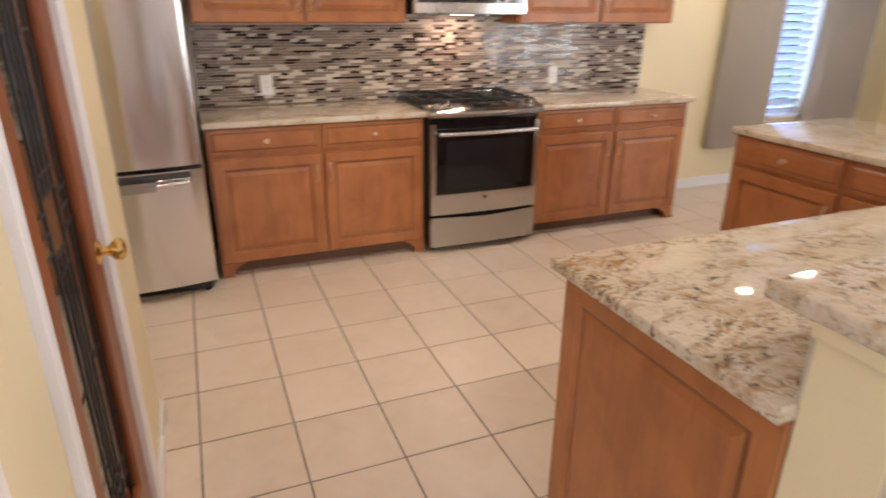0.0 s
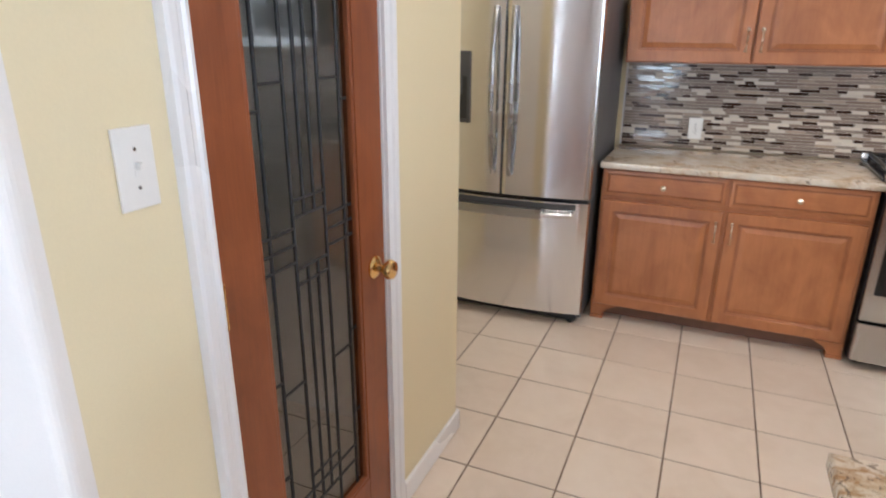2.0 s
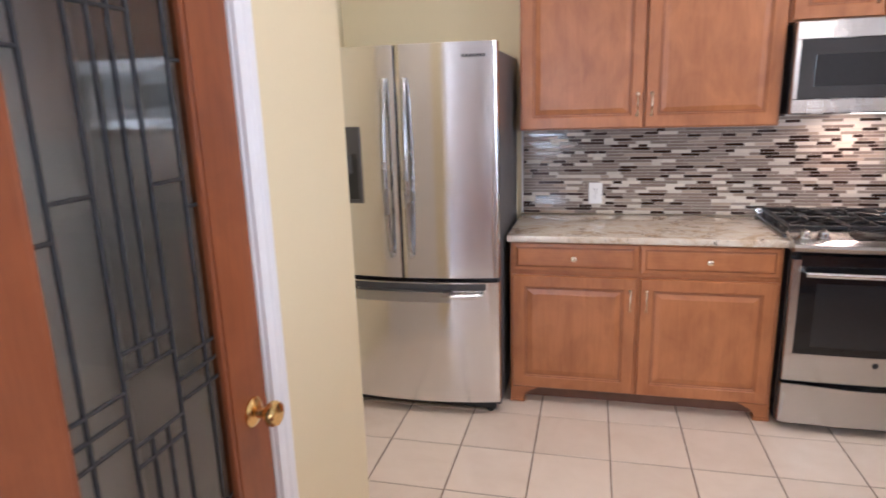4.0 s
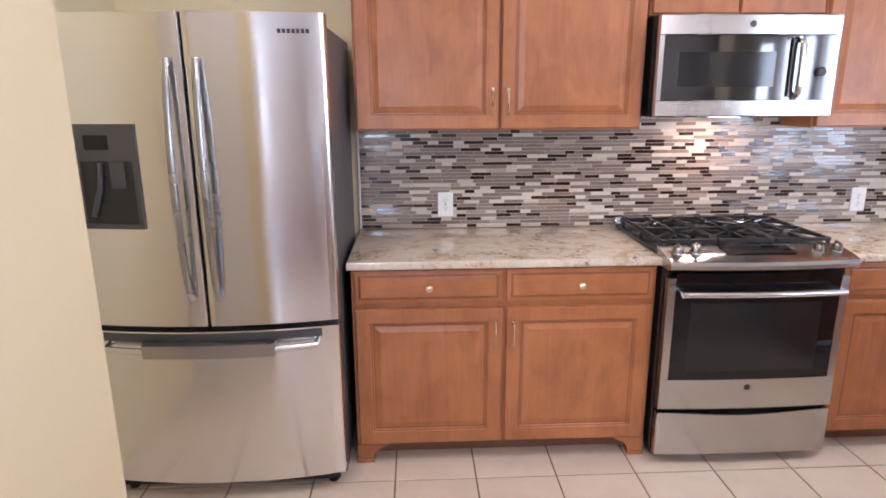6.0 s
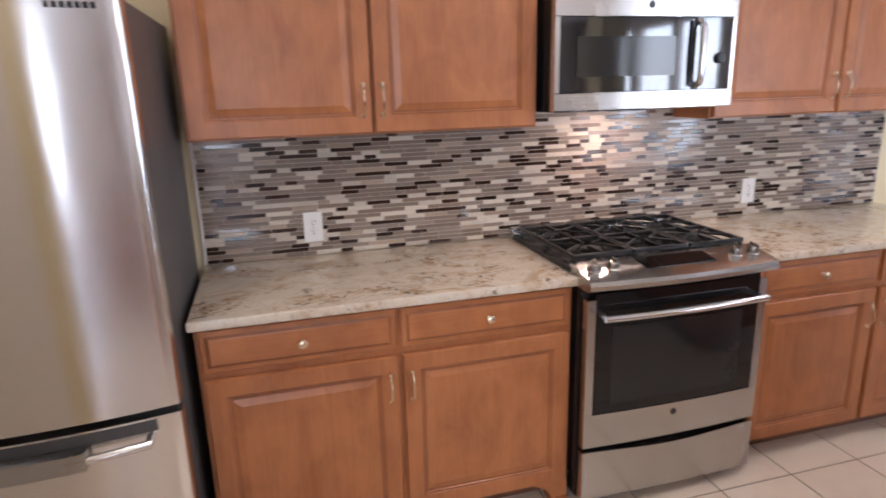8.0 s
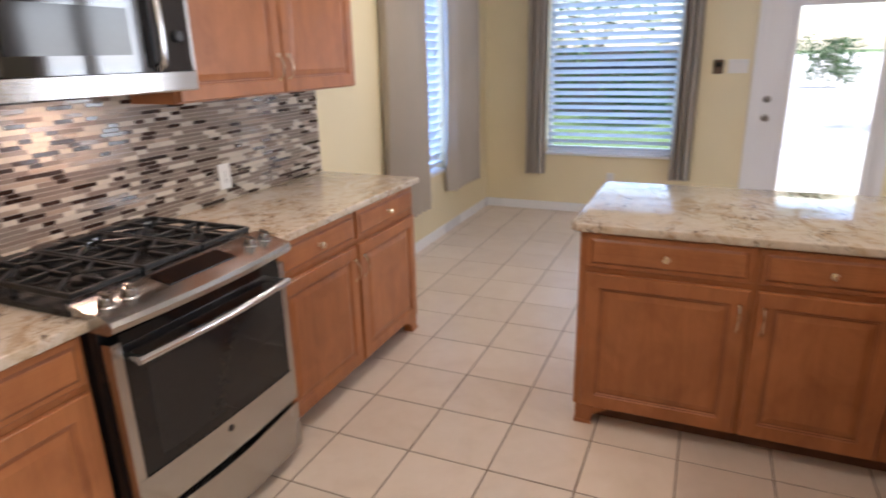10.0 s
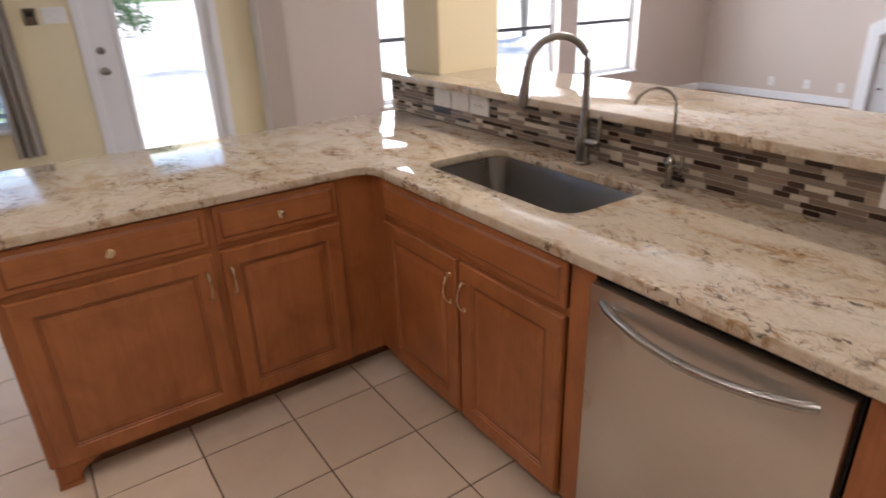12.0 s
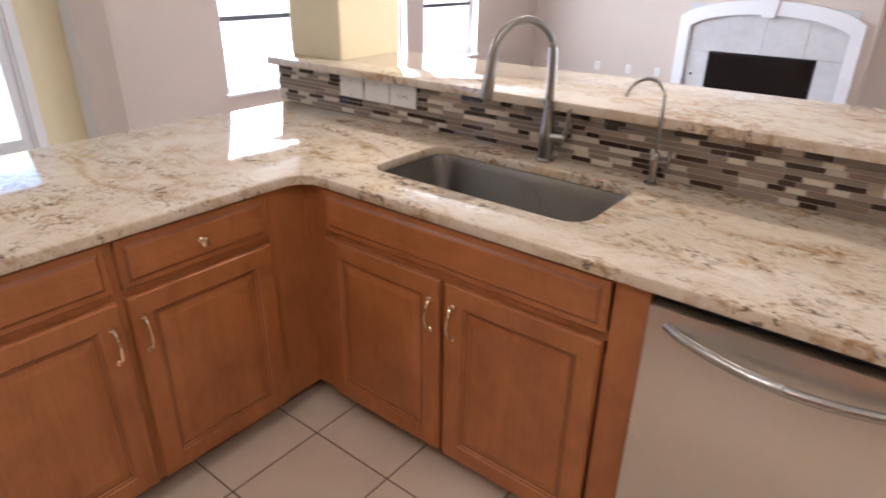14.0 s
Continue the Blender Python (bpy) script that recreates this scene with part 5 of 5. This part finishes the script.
for a in ((2.09, 2.115, YS - 0.44, YS - 0.04, 0.06, 0.592), (3.235, 3.26, YS - 0.44, YS - 0.04, 0.06, 0.592), (2.115, 3.235, YS - 0.44, YS - 0.415, 0.06, 0.592), (2.09, 3.26, YS - 0.44, YS - 0.01, 0.0, 0.058), (2.115, 3.235, YS - 0.415, YS - 0.04, 0.57, 0.592)):
    add_box(bm, *a)
part("firebox", bm, M_SOOT, fp, "black firebox")
part("fire_screen", boxed(2.117, 3.233, YS - 0.056, YS - 0.048, 0.06, 0.568), M_SCREEN, fp, "dark mesh screen")
bm = bmesh.new()
add_lathe(bm, [(0.022, 0), (0.022, 0.006), (0.008, 0.01)], Matrix.Translation((3.43, YS - 0.015, 0.315)) @ pose(0, 0, 0, -90), 16)
part("gas_key", bm, M_NICKEL, fp, "", True)

# ---- ceiling lamps ----
# housings for the added fill lamps, never in view
for lx, ly, watts in FILL_LAMPS:
    lamp = thing("added_ceiling_light", "round recessed ceiling light, added out of view as fill", "ceiling light", pose(lx, ly, H), "recessed lights")
    bm = bmesh.new()
    add_lathe(bm, [(0.095, 0.0), (0.095, -0.006), (0.078, -0.010), (0.075, -0.002)], Matrix.Identity(4), 28)
    part("trim_ring", bm, M_TRIM, lamp, "", True)
    bm = bmesh.new()
    add_lathe(bm, [(0.073, -0.0115), (0.073, -0.0105)], Matrix.Identity(4), 28)
    part("diffuser", bm, M_LAMP, lamp, "glowing diffuser")

cl = thing("ceiling_spotlight", "three-bulb ceiling spotlight, switched on, over the raised bar", "ceiling light", pose(2.24, -2.65, H))
bm = bmesh.new()
add_lathe(bm, [(0.16, 0.0), (0.16, -0.012), (0.13, -0.03), (0.02, -0.035)], Matrix.Identity(4), 32)
part("base_plate", bm, M_NICKEL, cl, "brushed nickel plate", True)
for k in range(3):
    a = radians(20 + 120 * k)
    u, w = math.cos(a), math.sin(a)
    bm = bmesh.new()
    add_lathe(bm, [(0.012, 0.0), (0.022, -0.02), (0.034, -0.08), (0.036, -0.10)], Matrix.Translation((0.10 * u, 0.10 * w, -0.03)), 18)
    cup = part("lamp_cup", bm, M_NICKEL, cl, "", True)
    bm = bmesh.new()
    add_lathe(bm, [(0.031, -0.101), (0.028, -0.112), (0.012, -0.118)], Matrix.Translation((0.10 * u, 0.10 * w, -0.03)), 18)
    part("bulb", bm, M_BULB, cup, "glowing bulb", True)

# ---- outdoors ----
tagged(part("ground", boxed(-300, 300, -300, 300, -0.40, -0.22), M_GRASS), kind="structure")
tagged(part("patio", boxed(6.42, 160.0, -160.0, -0.35, -0.215, -0.06), M_PATIO), kind="structure")
tagged(part("foundation", boxed(-4.34, 6.40, YS - 0.54, YW + 0.14, -0.30, -0.012), M_PATIO), kind="structure")
# unseen roof slab, added so that its overhang keeps the sun off the windows
tagged(part("eave", boxed(-4.34, XE + 0.9, YS - 0.54, YW + 0.8, H + 0.152, H + 0.30), M_FENCE), kind="structure")


def fence(x0, y0, x1, y1, label):
    f = thing("fence", label, "fence", group="garden fence")
    L = math.hypot(x1 - x0, y1 - y0)
    dx, dy = (x1 - x0) / L, (y1 - y0) / L
    me = None
    n = int(L / 0.15)
    for i in range(n):
        if me is None:
            o = part("board", boxed(-0.07, 0.07, -0.01, 0.01, -0.2, 1.65), M_FENCE, f)
            me = o.data
        else:
            o = new("board", me)
            o.parent = f
        o.location = (x0 + dx * 0.15 * (i + 0.5), y0 + dy * 0.15 * (i + 0.5), 0.0)
        o.rotation_euler = (0, 0, math.atan2(dy, dx))
    return f


fence(19, 0.5, 19, 9, "weathered wooden board fence behind the lawn")
fence(2, 9, 19, 9, "weathered wooden board fence beside the house")


def bush(x, y, r, h, leaves, seed, name="shrub", trunk=0.0):
    rr = random.Random(seed)
    b = thing(name, "leafy green shrub at the lawn's edge" if name == "shrub" else "leafy garden tree over the fence", "shrub" if name == "shrub" else "tree", pose(x, y, -0.22), "garden plants")
    bm = bmesh.new()
    for k in range(7):
        a = 2 * math.pi * k / 7 + rr.uniform(-0.3, 0.3)
        tip = (math.cos(a) * r * 0.7, math.sin(a) * r * 0.7, trunk + h * rr.uniform(0.5, 0.95))
        add_tube(bm, [(0, 0, 0), (math.cos(a) * r * 0.1, math.sin(a) * r * 0.1, trunk + 0.1), tip], [0.03 + 0.018 * trunk, 0.02 + 0.012 * trunk, 0.006], 6)
    part("trunk" if trunk else "stems", bm, M_BARK, b)
    vs, fs = [], []
    clumps = [(rr.gauss(0, r * 0.45), rr.gauss(0, r * 0.45), trunk + h * rr.uniform(0.25, 1.0), r * rr.uniform(0.25, 0.5)) for _ in range(14)]
    for i in range(leaves):
        cx, cy, cz, cr = clumps[i % len(clumps)]
        d = Vector((rr.gauss(0, 1), rr.gauss(0, 1), rr.gauss(0, 1))).normalized() * cr * rr.uniform(0.5, 1.1)
        c = Vector((cx, cy, max(0.05, cz))) + d
        q = Euler((rr.uniform(0, 6.3), rr.uniform(0, 6.3), rr.uniform(0, 6.3))).to_matrix()
        s = rr.uniform(0.05, 0.11)
        k = len(vs)
        for u, v in ((-0.5, 0), (0, -1), (0.5, 0), (0, 1)):
            vs.append(c + q @ Vector((u * s, v * s, 0.15 * s * abs(v))))
        fs.append((k, k + 1, k + 2, k + 3))
    me = bpy.data.meshes.new("crown")
    me.from_pydata(vs, [], fs)
    me.materials.append(M_LEAF)
    o = new("crown", me)
    o.parent = b
    return b


for i, (x, y, r, h) in enumerate(((30.0, -4.75, 1.15, 2.0), (17.2, 1.4, 1.2, 1.5), (17.4, 4.2, 1.4, 2.0), (5.5, 5.2, 1.0, 1.5), (7.6, 6.0, 1.3, 2.0), (11.0, 6.8, 1.4, 2.1))):
    bush(x, y, r, h, 1500, 20 + i)
for i, (x, y) in enumerate(((22.0, 3.5), (9.0, 12.5), (3.5, 12.0))):
    bush(x, y, 3.0, 4.2, 2600, 40 + i, "tree", 1.8)

bush(19.0, -1.75, 2.2, 3.6, 3600, 63, "tree", 3.0)
bush(17.0, -8.2, 2.6, 4.6, 4200, 61, "tree", 3.4)
bush(16.0, -14.0, 2.3, 4.6, 4200, 62, "tree", 3.4)

# ---- mosaic strips, tiles and boards ----
LENS, PITCH, TH = (0.05, 0.075, 0.10, 0.15, 0.20), 0.0172, 0.0153
WEIGHTS = {0: (2, 3, 2, 0, 0), 1: (1, 2, 3, 3, 2), 2: (1, 2, 3, 3, 2), 3: (1, 2, 3, 2, 1), 4: (3, 4, 3, 1, 0)}
KINDS = ((0.34, 0.15, 0.13, 0.05, 0.33), (0.18, 0.29, 0.28, 0.10, 0.15))
STRIPS = {}


def strip_mesh(li, ki):
    if (li, ki) not in STRIPS:
        L = LENS[li] - 0.002
        t = boxed(0, L, -0.006, 0, 0, TH, bevel=0.0007, seg=1)
        bmesh.ops.recalc_face_normals(t, faces=t.faces[:])
        me = bpy.data.meshes.new("mosaic_strip")
        t.to_mesh(me)
        t.free()
        me.materials.append(MOSAIC[ki])
        STRIPS[(li, ki)] = me
    return STRIPS[(li, ki)]


def mosaic_wall(board, x0, x1, z0, z1, m, near, seed):
    """Rows of strips on a board; those with near(x) are single pieces, the rest one joined part."""
    r = random.Random(seed)
    vs, fs, ms = [], [], []
    k = 0
    z = z0
    last, row = -1, 0
    while z + TH <= z1 + 1e-6:
        x = x0 - r.uniform(0, 0.08)
        while x < x1 - 0.012:
            ki = r.choices(range(5), KINDS[row % 2])[0]
            if ki == last:
                ki = r.choices(range(5), KINDS[row % 2])[0]
            last = ki
            li = r.choices(range(5), WEIGHTS[ki])[0]
            L = LENS[li]
            if x >= x0 and x + L <= x1 and near(x, z) and k < 300:
                o = new("mosaic_strip", strip_mesh(li, ki))
                o.parent = board
                o.matrix_local = m @ Matrix.Translation((x, r.uniform(-0.0006, 0.0006), z))
                k += 1
            else:
                a, b = max(x, x0), min(x + L - 0.002, x1)
                if b - a > 0.006:
                    base = len(vs)
                    e = 0.0008
                    dy = r.uniform(-0.0006, 0.0006)
                    for yy, ins in ((0.0, 0.0), (-0.0052, 0.0), (-0.006, e)):
                        for px, pz in ((a + ins, z + ins), (b - ins, z + ins), (b - ins, z + TH - ins), (a + ins, z + TH - ins)):
                            vs.append(m @ Vector((px, yy + dy, pz)))
                    for lev in (0, 4):
                        for i in range(4):
                            fs.append((base + lev + i, base + lev + (i + 1) % 4, base + lev + 4 + (i + 1) % 4, base + lev + 4 + i))
                            ms.append(ki)
                    fs.append((base + 8, base + 9, base + 10, base + 11))
                    ms.append(ki)
            x += L
        z += PITCH
        row += 1
    me = bpy.data.meshes.new("mosaic_strips")
    me.from_pydata(vs, [], fs)
    for mm in MOSAIC:
        me.materials.append(mm)
    me.polygons.foreach_set("material_index", ms)
    o = new("mosaic_strips", me)
    o.parent = board
    tagged(o, kind="stuff")


bs = tagged(part("backsplash", boxed(-0.168, 3.195, 1.7992, 1.811, 0.916, 1.409), M_MGROUT), "mosaic backsplash of thin cream, grey and brown strips", "backsplash", kind="structure")
mosaic_wall(bs, -0.165, 3.19, 0.9175, 1.409, pose(0, 1.8035, 0), lambda x, z: x < 1.08, 5)
bs3 = tagged(part("backsplash_hood", boxed(1.128, 1.918, 1.7992, 1.811, 1.4095, 1.466), M_MGROUT), "mosaic strips behind the microwave's underside", "backsplash", kind="structure")
mosaic_wall(bs3, 1.13, 1.916, 1.4135, 1.466, pose(0, 1.8035, 0), lambda x, z: True, 6)
bs2 = tagged(part("backsplash_bar", boxed(0.622, 3.449, -1.8395, -1.8317, 0.916, 1.081), M_MGROUT), "mosaic backsplash strip under the raised bar", "backsplash", kind="structure")
mosaic_wall(bs2, -3.448, -0.623, 0.918, 1.0815, pose(0, -1.836, 0, 0, 0, 180), lambda x, z: True, 7)
tagged(part("edge_trim", boxed(-0.176, -0.168, 1.797, 1.811, 0.916, 1.409), M_TRIM), kind="structure")

TPX, TPY = 0.3402, 0.3452
floor = tagged(part("floor", boxed(-1.37, XE, -1.93, YW, -0.011, -0.0035), M_GROUT), "beige ceramic tiles with brown joints", "floor", kind="structure")


def piece_mesh(name, x1, y1, h, bevel, material):
    t = boxed(0, x1, 0, y1, -h, 0, bevel=bevel, seg=1)
    bmesh.ops.recalc_face_normals(t, faces=t.faces[:])
    me = bpy.data.meshes.new(name)
    t.to_mesh(me)
    t.free()
    me.materials.append(material)
    return me


GAP = 0.0066
whole = piece_mesh("tile", TPX - GAP, TPY - GAP, 0.009, 0.0016, M_TILE)
short = None
rt = random.Random(3)
for i in range(-4, 19):
    for j in range(-6, 6):
        x, y = i * TPX, j * TPY
        if x + TPX < -1.3 or x > XE or y > YW:
            continue
        if j == -6:
            me = short = short or piece_mesh("tile", TPX - GAP, (-5 * TPY) + 1.93 - GAP, 0.009, 0.0016, M_TILE)
            o = new("tile", me)
            o.location = (x + GAP / 2, -1.93 + GAP / 2, 0)
        else:
            o = new("tile", whole)
            o.location = (x + GAP / 2, y + GAP / 2, rt.uniform(-0.0004, 0.0003))
        o.parent = floor

lfloor = tagged(part("floor_living", boxed(-4.2, XL, YS - 0.4, -1.93, -0.011, -0.006), M_KICK), "dark reddish wooden floorboards", "floor", kind="structure")
bw, bl = 0.125, 1.2
board_me = piece_mesh("board", bl - 0.002, bw - 0.0015, 0.012, 0.0012, M_PLANK)
vs, fs = [], []
for j in range(int((-1.93 - (YS - 0.4)) / bw)):
    y = -1.93 - (j + 1) * bw
    x = -4.2 + (j * 0.47) % bl - bl
    while x < XL:
        if -1.5 < x < 2.2 and y > -3.6 and x + bl < XL:
            o = new("board", board_me)
            o.location = (x, y, 0.0)
            o.parent = lfloor
        else:
            a, b = max(x, -4.2), min(x + bl - 0.002, XL)
            if b > a + 0.01:
                k = len(vs)
                vs += [(a, y, 0), (b, y, 0), (b, y + bw - 0.0015, 0), (a, y + bw - 0.0015, 0), (a, y, -0.006), (b, y, -0.006), (b, y + bw - 0.0015, -0.006), (a, y + bw - 0.0015, -0.006)]
                fs += [(k, k + 1, k + 2, k + 3), (k, k + 4, k + 5, k + 1), (k + 1, k + 5, k + 6, k + 2), (k + 2, k + 6, k + 7, k + 3), (k + 3, k + 7, k + 4, k)]
        x += bl
me = bpy.data.meshes.new("boards")
me.from_pydata(vs, [], fs)
me.materials.append(M_PLANK)
o = new("boards", me)
o.parent = lfloor
tagged(o, kind="stuff")
tagged(part("threshold", boxed(-4.2, 0.605, -1.945, -1.915, -0.004, 0.006, bevel=0.004), M_PLANK), kind="structure")
